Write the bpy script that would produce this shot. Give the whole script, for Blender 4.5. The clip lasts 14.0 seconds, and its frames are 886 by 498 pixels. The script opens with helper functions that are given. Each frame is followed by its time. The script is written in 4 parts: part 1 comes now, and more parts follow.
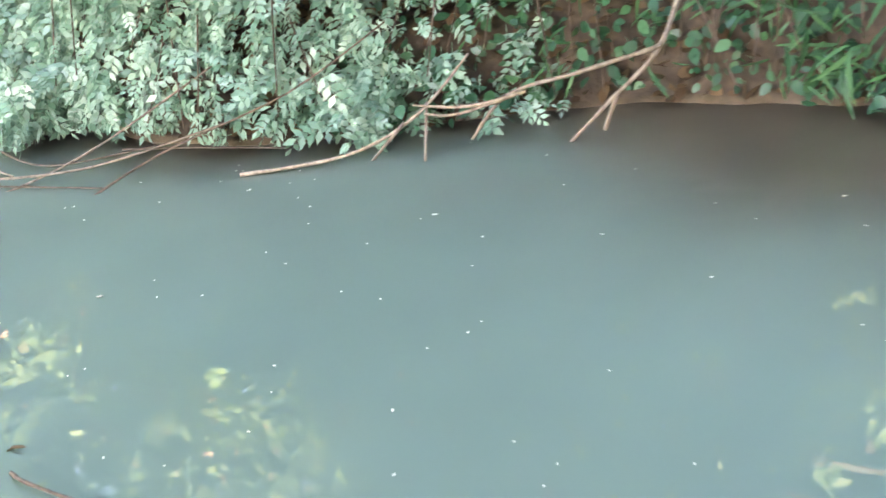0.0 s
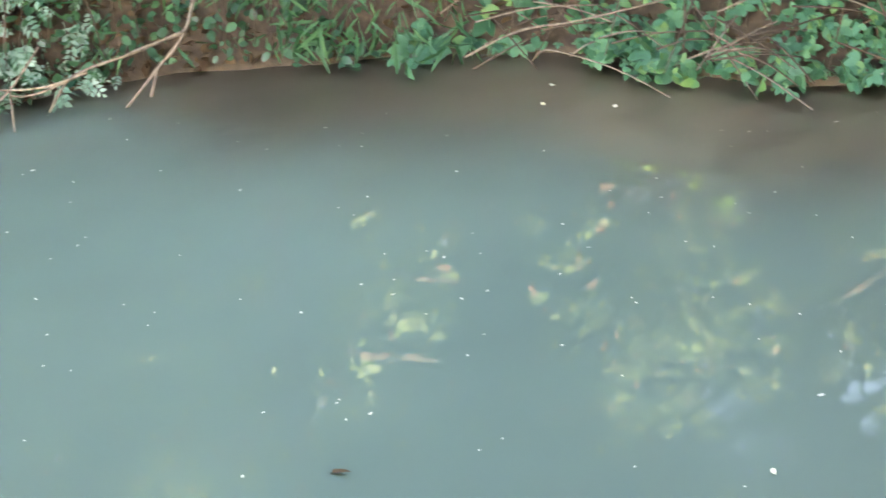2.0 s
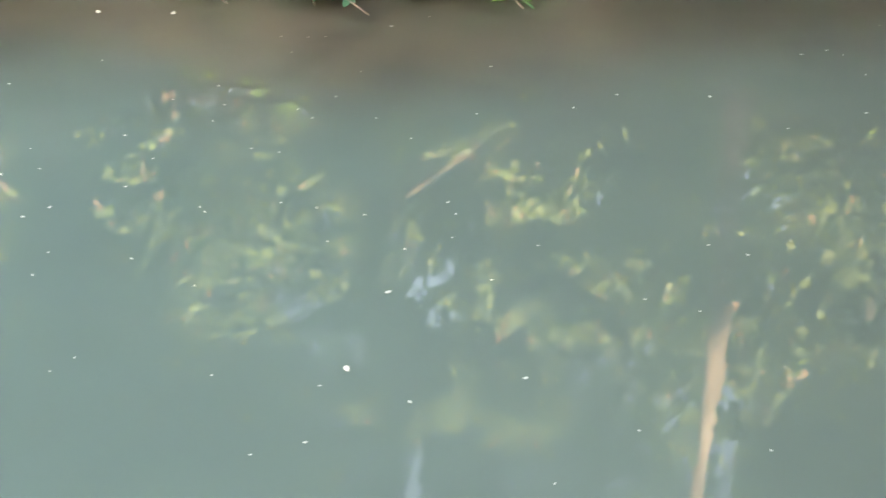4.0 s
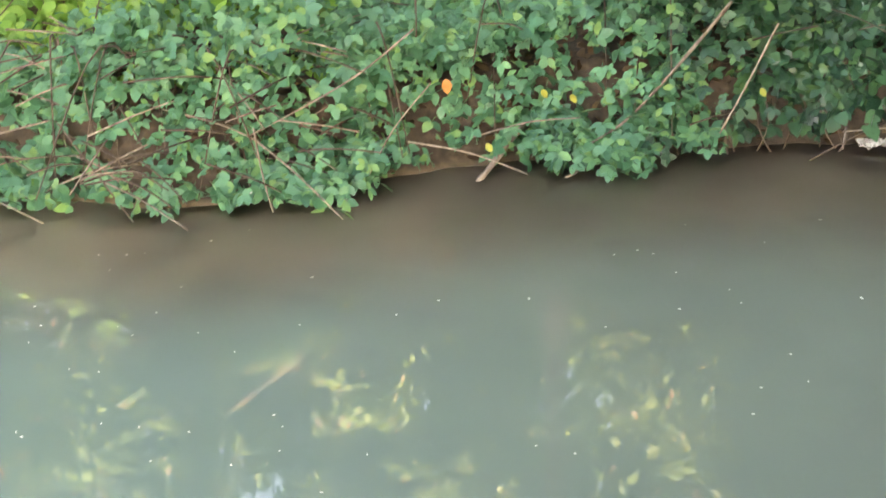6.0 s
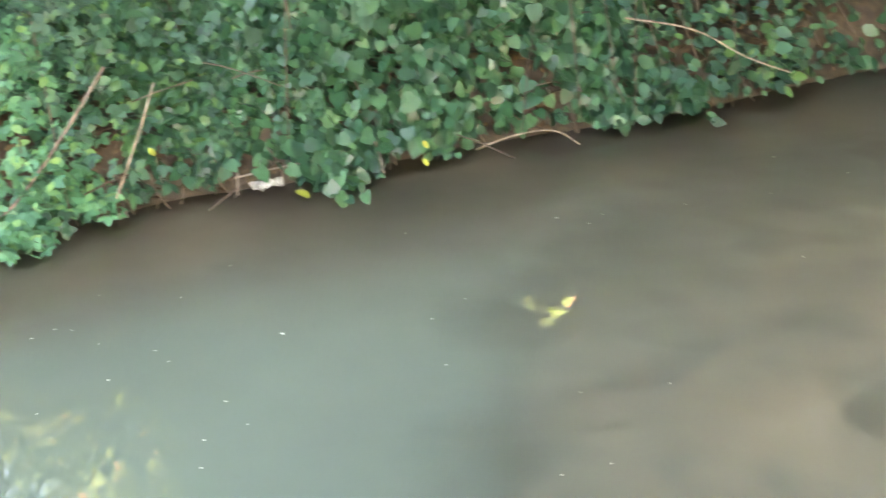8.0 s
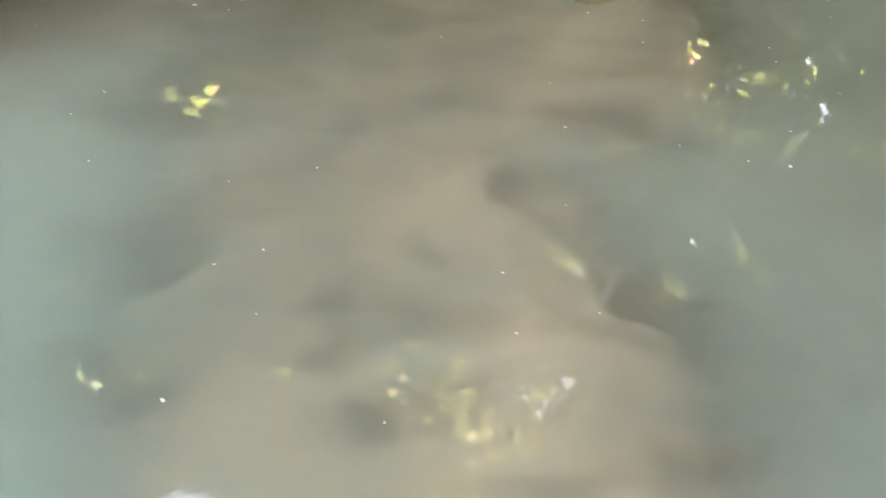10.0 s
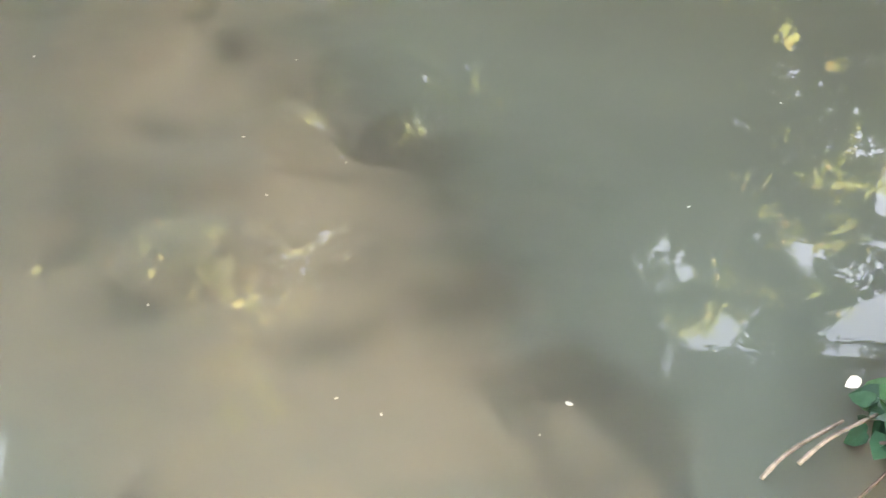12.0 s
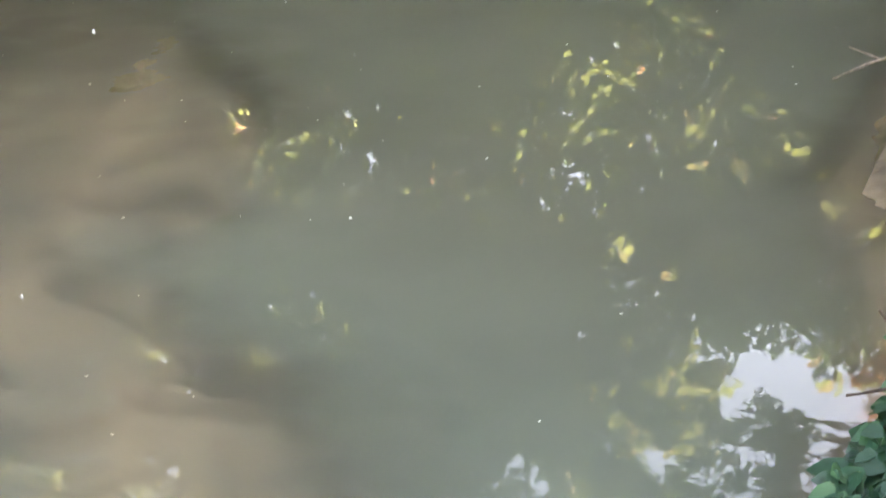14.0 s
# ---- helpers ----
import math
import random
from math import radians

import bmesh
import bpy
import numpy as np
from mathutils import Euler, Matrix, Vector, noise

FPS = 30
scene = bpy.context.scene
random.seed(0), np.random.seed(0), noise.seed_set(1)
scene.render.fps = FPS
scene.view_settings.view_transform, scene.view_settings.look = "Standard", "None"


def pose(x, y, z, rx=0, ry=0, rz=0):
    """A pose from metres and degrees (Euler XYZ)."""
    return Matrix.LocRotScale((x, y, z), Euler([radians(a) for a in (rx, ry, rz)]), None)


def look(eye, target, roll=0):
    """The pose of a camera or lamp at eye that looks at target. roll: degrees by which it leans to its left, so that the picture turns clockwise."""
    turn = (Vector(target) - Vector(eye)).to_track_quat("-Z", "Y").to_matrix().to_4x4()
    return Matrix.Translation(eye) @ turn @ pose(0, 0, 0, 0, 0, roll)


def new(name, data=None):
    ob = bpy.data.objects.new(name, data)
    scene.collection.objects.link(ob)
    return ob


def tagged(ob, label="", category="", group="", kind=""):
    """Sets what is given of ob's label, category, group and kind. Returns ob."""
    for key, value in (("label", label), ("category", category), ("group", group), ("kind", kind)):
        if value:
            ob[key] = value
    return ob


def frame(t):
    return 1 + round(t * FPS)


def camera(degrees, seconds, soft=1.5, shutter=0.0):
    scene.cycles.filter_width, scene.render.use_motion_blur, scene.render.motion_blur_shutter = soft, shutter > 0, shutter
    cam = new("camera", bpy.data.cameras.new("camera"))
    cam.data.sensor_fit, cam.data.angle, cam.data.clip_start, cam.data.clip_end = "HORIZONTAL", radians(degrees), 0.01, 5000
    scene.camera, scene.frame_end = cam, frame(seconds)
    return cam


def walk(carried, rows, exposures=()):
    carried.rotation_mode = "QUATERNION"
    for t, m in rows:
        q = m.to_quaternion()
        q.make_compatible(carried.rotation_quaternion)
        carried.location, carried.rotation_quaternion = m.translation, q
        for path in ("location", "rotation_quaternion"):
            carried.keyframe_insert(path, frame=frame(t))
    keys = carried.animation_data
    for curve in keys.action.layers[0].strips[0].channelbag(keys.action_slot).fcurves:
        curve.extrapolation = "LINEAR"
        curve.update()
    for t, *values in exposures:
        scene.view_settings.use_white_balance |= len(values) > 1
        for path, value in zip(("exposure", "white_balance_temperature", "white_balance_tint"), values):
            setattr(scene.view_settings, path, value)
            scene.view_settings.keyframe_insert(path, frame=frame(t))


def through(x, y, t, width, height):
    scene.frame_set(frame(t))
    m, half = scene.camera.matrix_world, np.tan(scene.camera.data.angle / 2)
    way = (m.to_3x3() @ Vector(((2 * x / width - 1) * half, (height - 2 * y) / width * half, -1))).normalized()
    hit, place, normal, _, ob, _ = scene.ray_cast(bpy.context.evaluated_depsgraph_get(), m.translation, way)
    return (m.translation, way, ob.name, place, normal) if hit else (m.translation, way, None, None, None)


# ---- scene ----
EXPOSURES = [(0.0, 4.92, 8900, 20), (1.0, 4.9, 8900, 18), (2.0, 4.82, 9200, 17), (3.7, 4.75, 10600, 18), (6.0, 5.05, 11600, 20), (7.5, 5.45, 11000, 17), (9.0, 5.75, 10900, 20), (11.3, 5.45, 12000, 22), (14.0, 5.37, 11200, 24)]
RIPPLE = 0.00008
TURBID = 5.2
# water body upstream, downstream, and brown with painted shade by the far bank
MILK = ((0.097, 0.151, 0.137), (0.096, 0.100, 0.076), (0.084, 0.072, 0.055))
cam = camera(33.6, 14.0, soft=1.5, shutter=0.35)
PATH = [
    (0, (-0.564, 1.074, 1.097), (-1.71, 2.542, 0.367), -8.3),
    (0.5, (-0.267, 0.514, 1.307), (-1.268, 2.078, 0.564), -8.3),
    (1, (0.0, 0.0, 1.5), (-0.836, 1.64, 0.719), -9.0),
    (1.5, (0.0, 0.0, 1.5), (-0.713, 1.678, 0.678), -7.6),
    (2, (0.0, 0.0, 1.5), (-0.591, 1.707, 0.641), -7.4),
    (2.5, (0.0, 0.0, 1.5), (-0.449, 1.724, 0.59), -7.2),
    (3, (0.0, 0.0, 1.5), (-0.315, 1.729, 0.545), -5.6),
    (3.5, (0.0, 0.0, 1.5), (-0.186, 1.727, 0.508), -4.8),
    (3.7, (0.0, 0.0, 1.5), (-0.113, 1.721, 0.488), -3.4),
    (5.8, (0.0, 0.0, 1.5), (0.219, 1.822, 0.705), -0.1),
    (6, (0.0, 0.0, 1.5), (0.233, 1.836, 0.741), -0.4),
    (6.5, (0.0, 0.0, 1.5), (0.329, 1.84, 0.788), -0.1),
    (7, (0.0, 0.0, 1.5), (0.48, 1.818, 0.82), 0.8),
    (7.5, (0.0, 0.0, 1.5), (0.746, 1.722, 0.808), -1.4),
    (8, (0.0, 0.0, 1.5), (0.98, 1.598, 0.802), -2.1),
    (8.5, (0.0, 0.0, 1.5), (1.108, 1.484, 0.745), -1.1),
    (9, (0.0, 0.0, 1.5), (1.169, 1.377, 0.641), -0.9),
    (9.2, (0.0, 0.0, 1.5), (1.191, 1.342, 0.616), -0.5),
    (11.3, (0.0, 0.0, 1.5), (1.368, 0.981, 0.42), 0.8),
    (11.5, (0.0, 0.0, 1.5), (1.372, 0.954, 0.401), -0.5),
    (12, (0.0, 0.0, 1.5), (1.398, 0.873, 0.367), -1.3),
    (12.5, (0.0, 0.0, 1.5), (1.461, 0.82, 0.408), -0.6),
    (13, (0.0, 0.0, 1.5), (1.519, 0.788, 0.466), -0.8),
    (13.5, (0.0, 0.0, 1.5), (1.571, 0.774, 0.534), -1.0),
    (14, (0.0, 0.0, 1.5), (1.631, 0.759, 0.627), -0.9),
]
walk(cam, [(t, look(eye, target, roll)) for t, eye, target, roll in PATH], EXPOSURES)

# ---- world, sun ----
SUN_FROM = Vector((0.16, -0.66, 0.73)).normalized()
world = bpy.data.worlds.new("sky")
scene.world = world
world.use_nodes = True
wn, wl = world.node_tree.nodes, world.node_tree.links
sky = wn.new("ShaderNodeTexSky")
sky.sky_type, sky.sun_disc = "NISHITA", False
sky.sun_elevation = math.asin(SUN_FROM.z)
sky.sun_rotation = math.atan2(SUN_FROM.x, SUN_FROM.y)
wl.new(sky.outputs[0], wn["Background"].inputs[0])
wn["Background"].inputs[1].default_value = 0.13
sun = new("sun", bpy.data.lights.new("sun", "SUN"))
sun.data.energy, sun.data.angle, sun.data.color = 5.0, radians(0.5), (1.0, 0.93, 0.82)
sun.matrix_world = Matrix.Translation((0, 0, 20)) @ SUN_FROM.to_track_quat("Z", "Y").to_matrix().to_4x4()

# ---- helpers of this scene ----
rng = np.random.default_rng(7)


def mesh_of(name, verts, faces, smooth=True):
    """A mesh from arrays; faces: a list of index arrays, one for each number of corners."""
    me = bpy.data.meshes.new(name)
    verts = np.asarray(verts, np.float32).reshape(-1, 3)
    faces = [np.asarray(f, np.int32) for f in faces if len(f)]
    loops = np.concatenate([f.ravel() for f in faces])
    sizes = np.concatenate([np.full(len(f), f.shape[1], np.int32) for f in faces])
    me.vertices.add(len(verts))
    me.vertices.foreach_set("co", verts.ravel())
    me.loops.add(len(loops))
    me.loops.foreach_set("vertex_index", loops)
    me.polygons.add(len(sizes))
    me.polygons.foreach_set("loop_start", (np.cumsum(sizes) - sizes).astype(np.int32))
    me.update(calc_edges=True)
    me.validate()
    if smooth:
        me.polygons.foreach_set("use_smooth", np.ones(len(me.polygons), bool))
    return me


def part(name, me, material, parent, label="", kind=""):
    """Links a mesh as one object under a thing or a part."""
    if material is not None and not me.materials:
        me.materials.append(material)
    ob = new(name, me)
    ob.parent = parent
    if label or kind:
        tagged(ob, label=label, kind=kind)
    return ob


def thing(name, label, category, at=(0, 0, 0), group="", kind=""):
    ob = new(name)
    ob.location = at
    ob.empty_display_size = 0.05
    return tagged(ob, label=label, category=category, group=group, kind=kind)


def wave(x, y, k=1.0, seed=0.0):
    """Smooth uneven field between about -1 and 1."""
    x, y = np.asarray(x, float) * k + seed, np.asarray(y, float) * k - 0.7 * seed
    return (np.sin(1.3 * x + 0.6 * y) + np.sin(-0.7 * x + 1.7 * y + 1.3) + 0.6 * np.sin(2.9 * x - 1.1 * y + 4.1)
            + 0.5 * np.sin(1.9 * x + 3.7 * y + 0.4) + 0.35 * np.sin(5.3 * x + 2.1 * y + 2.2)) / 2.4


def rows_norm(a):
    return a / (np.linalg.norm(a, axis=-1, keepdims=True) + 1e-9)


def smooth(a, b, x):
    t = np.clip((x - a) / (b - a), 0, 1)
    return t * t * (3 - 2 * t)


# ---- materials ----
def nodes_of(name):
    m = bpy.data.materials.new(name)
    m.use_nodes = True
    return m, m.node_tree.nodes, m.node_tree.links


def ramp(n, stops):
    r = n.new("ShaderNodeValToRGB")
    e = r.color_ramp.elements
    while len(e) < len(stops):
        e.new(0.5)
    for el, (p, c) in zip(e, stops):
        el.position, el.color = p, (*c, 1)
    return r


def noise_node(n, l, scale, detail=4.0, coord="Object", vec=None):
    t = n.new("ShaderNodeTexNoise")
    t.inputs["Scale"].default_value, t.inputs["Detail"].default_value = scale, detail
    if vec is None:
        vec = n.new("ShaderNodeTexCoord").outputs[coord]
    l.new(vec, t.inputs["Vector"])
    return t


def mix_rgb(n, l, fac, a, b, mode="MIX"):
    m = n.new("ShaderNodeMix")
    m.data_type, m.blend_type = "RGBA", mode
    for key, v in ((0, fac), (6, a), (7, b)):
        if hasattr(v, "links"):
            l.new(v, m.inputs[key])
        elif key == 0:
            m.inputs[0].default_value = v
        else:
            m.inputs[key].default_value = (*v, 1)
    return m.outputs[2]


def leaf_material(name, stops, rough=0.42, through=0.35, glow=(0.18, 0.38, 0.07), gloss=0.35):
    """A leaf: gloss on top, light shining through, colour varied from leaf to leaf and along the blade."""
    m, n, l = nodes_of(name)
    p = n["Principled BSDF"]
    isl, obi = n.new("ShaderNodeNewGeometry"), n.new("ShaderNodeObjectInfo")
    add, fr = n.new("ShaderNodeMath"), n.new("ShaderNodeMath")
    add.operation, fr.operation = "ADD", "FRACT"
    l.new(isl.outputs["Random Per Island"], add.inputs[0])
    l.new(obi.outputs["Random"], add.inputs[1])
    l.new(add.outputs[0], fr.inputs[0])
    r = ramp(n, stops)
    l.new(fr.outputs[0], r.inputs[0])
    t = noise_node(n, l, 60.0, 3.0)
    spots = ramp(n, [(0.3, (0.75, 0.75, 0.7)), (0.7, (1.15, 1.15, 1.1))])
    l.new(t.outputs[0], spots.inputs[0])
    col = mix_rgb(n, l, 1.0, r.outputs[0], spots.outputs[0], "MULTIPLY")
    l.new(col, p.inputs["Base Color"])
    p.inputs["Roughness"].default_value = rough
    p.inputs["Specular IOR Level"].default_value = gloss
    b = n.new("ShaderNodeBump")
    b.inputs["Strength"].default_value, b.inputs["Distance"].default_value = 0.4, 0.004
    l.new(t.outputs[0], b.inputs["Height"])
    l.new(b.outputs[0], p.inputs["Normal"])
    tr = n.new("ShaderNodeBsdfTranslucent")
    l.new(mix_rgb(n, l, 0.6, r.outputs[0], glow), tr.inputs[0])
    mx = n.new("ShaderNodeMixShader")
    mx.inputs[0].default_value = through
    l.new(p.outputs[0], mx.inputs[1])
    l.new(tr.outputs[0], mx.inputs[2])
    l.new(mx.outputs[0], n["Material Output"].inputs[0])
    return m


def bark_material(name, dark, light, scale=30.0, rough=0.85):
    m, n, l = nodes_of(name)
    p = n["Principled BSDF"]
    mp = n.new("ShaderNodeMapping")
    mp.inputs["Scale"].default_value = (1, 1, 0.35)
    l.new(n.new("ShaderNodeTexCoord").outputs["Object"], mp.inputs[0])
    t = noise_node(n, l, scale, 6.0, vec=mp.outputs[0])
    r = ramp(n, [(0.3, dark), (0.7, light)])
    l.new(t.outputs[0], r.inputs[0])
    obi = n.new("ShaderNodeObjectInfo")
    tone = ramp(n, [(0.0, (0.7, 0.68, 0.66)), (1.0, (1.2, 1.15, 1.1))])
    l.new(obi.outputs["Random"], tone.inputs[0])
    l.new(mix_rgb(n, l, 1.0, r.outputs[0], tone.outputs[0], "MULTIPLY"), p.inputs["Base Color"])
    p.inputs["Roughness"].default_value = rough
    b = n.new("ShaderNodeBump")
    b.inputs["Strength"].default_value, b.inputs["Distance"].default_value = 0.7, 0.006
    l.new(t.outputs[0], b.inputs["Height"])
    l.new(b.outputs[0], p.inputs["Normal"])
    return m


def plain_material(name, colour, rough=0.6, vary=0.25, scale=40.0):
    m, n, l = nodes_of(name)
    p = n["Principled BSDF"]
    t = noise_node(n, l, scale)
    r = ramp(n, [(0.25, tuple(c * (1 - vary) for c in colour)), (0.75, tuple(min(1, c * (1 + vary)) for c in colour))])
    l.new(t.outputs[0], r.inputs[0])
    l.new(r.outputs[0], p.inputs["Base Color"])
    p.inputs["Roughness"].default_value = rough
    return m


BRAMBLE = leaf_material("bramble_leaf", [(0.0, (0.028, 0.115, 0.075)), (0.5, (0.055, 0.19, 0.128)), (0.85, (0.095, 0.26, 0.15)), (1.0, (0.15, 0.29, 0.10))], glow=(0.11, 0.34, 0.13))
# darker leaf green; part of the downstream shade is put into this colour
SHADED = leaf_material("shaded_green_leaf", [(0.0, (0.010, 0.044, 0.032)), (0.5, (0.018, 0.074, 0.052)), (0.85, (0.034, 0.112, 0.068)), (1.0, (0.065, 0.15, 0.05))], through=0.22, glow=(0.05, 0.17, 0.07))
IVY = leaf_material("ivy_leaf", [(0.0, (0.010, 0.047, 0.032)), (0.6, (0.021, 0.085, 0.056)), (1.0, (0.046, 0.135, 0.07))], rough=0.3, through=0.25, glow=(0.08, 0.28, 0.09))
LANCE = leaf_material("lance_leaf", [(0.0, (0.018, 0.08, 0.042)), (0.6, (0.034, 0.125, 0.064)), (1.0, (0.065, 0.18, 0.083))], glow=(0.07, 0.26, 0.08))
PINNATE = leaf_material("pinnate_leaf", [(0.0, (0.09, 0.20, 0.16)), (0.5, (0.17, 0.30, 0.255)), (1.0, (0.28, 0.41, 0.37))], rough=0.28, glow=(0.16, 0.36, 0.20), gloss=0.6)
WEED = leaf_material("weed_leaf", [(0.0, (0.08, 0.21, 0.05)), (0.6, (0.13, 0.29, 0.065)), (1.0, (0.22, 0.37, 0.085))], through=0.45, glow=(0.20, 0.42, 0.09))
CROWN = leaf_material("crown_leaf", [(0.0, (0.09, 0.165, 0.05)), (0.5, (0.20, 0.32, 0.11)), (0.88, (0.33, 0.44, 0.19)), (0.9, (0.44, 0.27, 0.20)), (1.0, (0.58, 0.42, 0.32))], rough=0.45, through=0.4, glow=(0.28, 0.39, 0.18))
DEADLEAF = leaf_material("dead_leaf", [(0.0, (0.04, 0.022, 0.013)), (0.6, (0.08, 0.048, 0.026)), (1.0, (0.16, 0.105, 0.06))], rough=0.6, through=0.15, glow=(0.3, 0.16, 0.05))
WITHERED = leaf_material("withered_leaf", [(0.0, (0.40, 0.17, 0.06)), (0.5, (0.52, 0.26, 0.10)), (1.0, (0.62, 0.36, 0.18))], rough=0.6, through=0.3, glow=(0.5, 0.22, 0.08))
BARK = bark_material("bark", (0.05, 0.038, 0.028), (0.16, 0.125, 0.095))
STICK = bark_material("dead_wood", (0.085, 0.068, 0.056), (0.27, 0.22, 0.185), 60.0)
PALEBARK = bark_material("pale_bark", (0.26, 0.21, 0.18), (0.62, 0.54, 0.49), 9.0)
DARKSTICK = bark_material("dark_wood", (0.032, 0.022, 0.017), (0.10, 0.072, 0.055), 60.0)


def ground_material():
    m, n, l = nodes_of("earth")
    p = n["Principled BSDF"]
    co = n.new("ShaderNodeTexCoord")
    sep = n.new("ShaderNodeSeparateXYZ")
    l.new(co.outputs["Object"], sep.inputs[0])
    big, fine = noise_node(n, l, 3.0, 6.0), noise_node(n, l, 28.0, 6.0)
    mud = ramp(n, [(0.3, (0.020, 0.013, 0.009)), (0.5, (0.040, 0.026, 0.017)), (0.75, (0.085, 0.056, 0.037))])
    l.new(fine.outputs[0], mud.inputs[0])
    silt = ramp(n, [(0.25, (0.26, 0.192, 0.123)), (0.45, (0.45, 0.335, 0.214)), (0.7, (0.56, 0.417, 0.268))])
    blot = noise_node(n, l, 5.5, 5.0)
    patch = ramp(n, [(0.38, (0.45, 0.45, 0.45)), (0.49, (1.0, 1.0, 1.0))])
    l.new(blot.outputs[0], patch.inputs[0])
    spotted = mix_rgb(n, l, 1.0, silt.outputs[0], patch.outputs[0], "MULTIPLY")
    foul = n.new("ShaderNodeAttribute")
    foul.attribute_name = "mud"
    l.new(big.outputs[0], silt.inputs[0])
    up = n.new("ShaderNodeMapRange")
    up.inputs["From Min"].default_value, up.inputs["From Max"].default_value = -0.06, 0.02
    l.new(sep.outputs[2], up.inputs["Value"])
    bottom = mix_rgb(n, l, foul.outputs["Fac"], spotted, (0.05, 0.035, 0.024))
    l.new(mix_rgb(n, l, up.outputs[0], bottom, mud.outputs[0]), p.inputs["Base Color"])
    p.inputs["Roughness"].default_value = 0.85
    b = n.new("ShaderNodeBump")
    b.inputs["Strength"].default_value, b.inputs["Distance"].default_value = 0.5, 0.015
    l.new(fine.outputs[0], b.inputs["Height"])
    l.new(b.outputs[0], p.inputs["Normal"])
    return m


def water_material():
    """Turbid river water: a mirror of its own gloss over a milky body that hides the bed with depth."""
    m, n, l = nodes_of("river_water")
    n.remove(n["Principled BSDF"])
    co = n.new("ShaderNodeTexCoord")
    mp = n.new("ShaderNodeMapping")
    mp.inputs["Scale"].default_value = (1.25, 1.35, 1.0)
    l.new(co.outputs["Object"], mp.inputs[0])
    rip, swell = noise_node(n, l, 24.0, 1.5, vec=mp.outputs[0]), noise_node(n, l, 4.5, 1.0, vec=mp.outputs[0])
    b1, b2 = n.new("ShaderNodeBump"), n.new("ShaderNodeBump")
    b1.inputs["Strength"].default_value, b1.inputs["Distance"].default_value = 1.0, RIPPLE
    b2.inputs["Strength"].default_value, b2.inputs["Distance"].default_value = 1.0, RIPPLE * 1.6
    l.new(rip.outputs[0], b1.inputs["Height"])
    l.new(swell.outputs[0], b2.inputs["Height"])
    l.new(b1.outputs[0], b2.inputs["Normal"])
    fres = n.new("ShaderNodeFresnel")
    fres.inputs["IOR"].default_value = 1.333
    gloss = n.new("ShaderNodeBsdfGlossy")
    gloss.inputs["Roughness"].default_value = 0.0
    l.new(b2.outputs[0], gloss.inputs["Normal"])
    l.new(b2.outputs[0], fres.inputs["Normal"])
    sep = n.new("ShaderNodeSeparateXYZ")
    l.new(co.outputs["Object"], sep.inputs[0])
    along = n.new("ShaderNodeMapRange")
    along.inputs["From Min"].default_value, along.inputs["From Max"].default_value = -0.8, 3.0
    l.new(sep.outputs[0], along.inputs["Value"])
    cloud = noise_node(n, l, 0.8, 3.0)
    # browner towards the far bank, with the shade of its overhang painted in
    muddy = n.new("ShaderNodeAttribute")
    muddy.attribute_name = "brown_shade"
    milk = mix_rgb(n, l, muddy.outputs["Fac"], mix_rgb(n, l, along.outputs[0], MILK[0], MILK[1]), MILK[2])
    tone = ramp(n, [(0.3, (0.88, 0.88, 0.88)), (0.7, (1.1, 1.1, 1.1))])
    l.new(cloud.outputs[0], tone.inputs[0])
    body = n.new("ShaderNodeBsdfDiffuse")
    l.new(mix_rgb(n, l, 1.0, milk, tone.outputs[0], "MULTIPLY"), body.inputs[0])
    clear = n.new("ShaderNodeBsdfTransparent")
    clear.inputs[0].default_value = (0.86, 0.86, 0.83, 1)
    hide = n.new("ShaderNodeAttribute")
    hide.attribute_name = "turbid"
    veil = n.new("ShaderNodeBsdfTranslucent")
    veil.inputs[0].default_value = (0.93, 0.93, 0.90, 1)
    seen = n.new("ShaderNodeMixShader")
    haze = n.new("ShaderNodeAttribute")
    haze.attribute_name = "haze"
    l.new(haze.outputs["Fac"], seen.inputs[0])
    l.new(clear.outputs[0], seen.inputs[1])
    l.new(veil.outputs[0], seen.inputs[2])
    mx = n.new("ShaderNodeMixShader")
    l.new(hide.outputs["Fac"], mx.inputs[0])
    l.new(seen.outputs[0], mx.inputs[1])
    l.new(body.outputs[0], mx.inputs[2])
    out = n.new("ShaderNodeMixShader")
    l.new(fres.outputs[0], out.inputs[0])
    l.new(mx.outputs[0], out.inputs[1])
    l.new(gloss.outputs[0], out.inputs[2])
    l.new(out.outputs[0], n["Material Output"].inputs[0])
    return m


# ---- ground: river bed and both banks in one sheet ----
# silt bar: centre, radius and depth of the top of each lobe
LOBES = [(1.28, 0.84, 0.38, 0.085), (1.72, 1.20, 0.25, 0.095), (1.93, 1.50, 0.27, 0.09), (2.00, 1.10, 0.13, 0.19), (2.22, 2.06, 0.30, 0.105), (2.72, 2.22, 0.31, 0.11), (3.06, 2.36, 0.37, 0.105),
         (3.28, 2.54, 0.42, 0.10), (3.55, 2.86, 0.46, 0.11), (1.62, 1.55, 0.34, 0.11), (1.40, 1.18, 0.34, 0.10), (2.02, 1.92, 0.36, 0.12), (2.50, 2.52, 0.42, 0.13), (2.95, 2.85, 0.46, 0.13),
         (3.45, 3.30, 0.50, 0.13), (3.95, 3.35, 0.50, 0.13), (3.60, 3.80, 0.50, 0.13)]
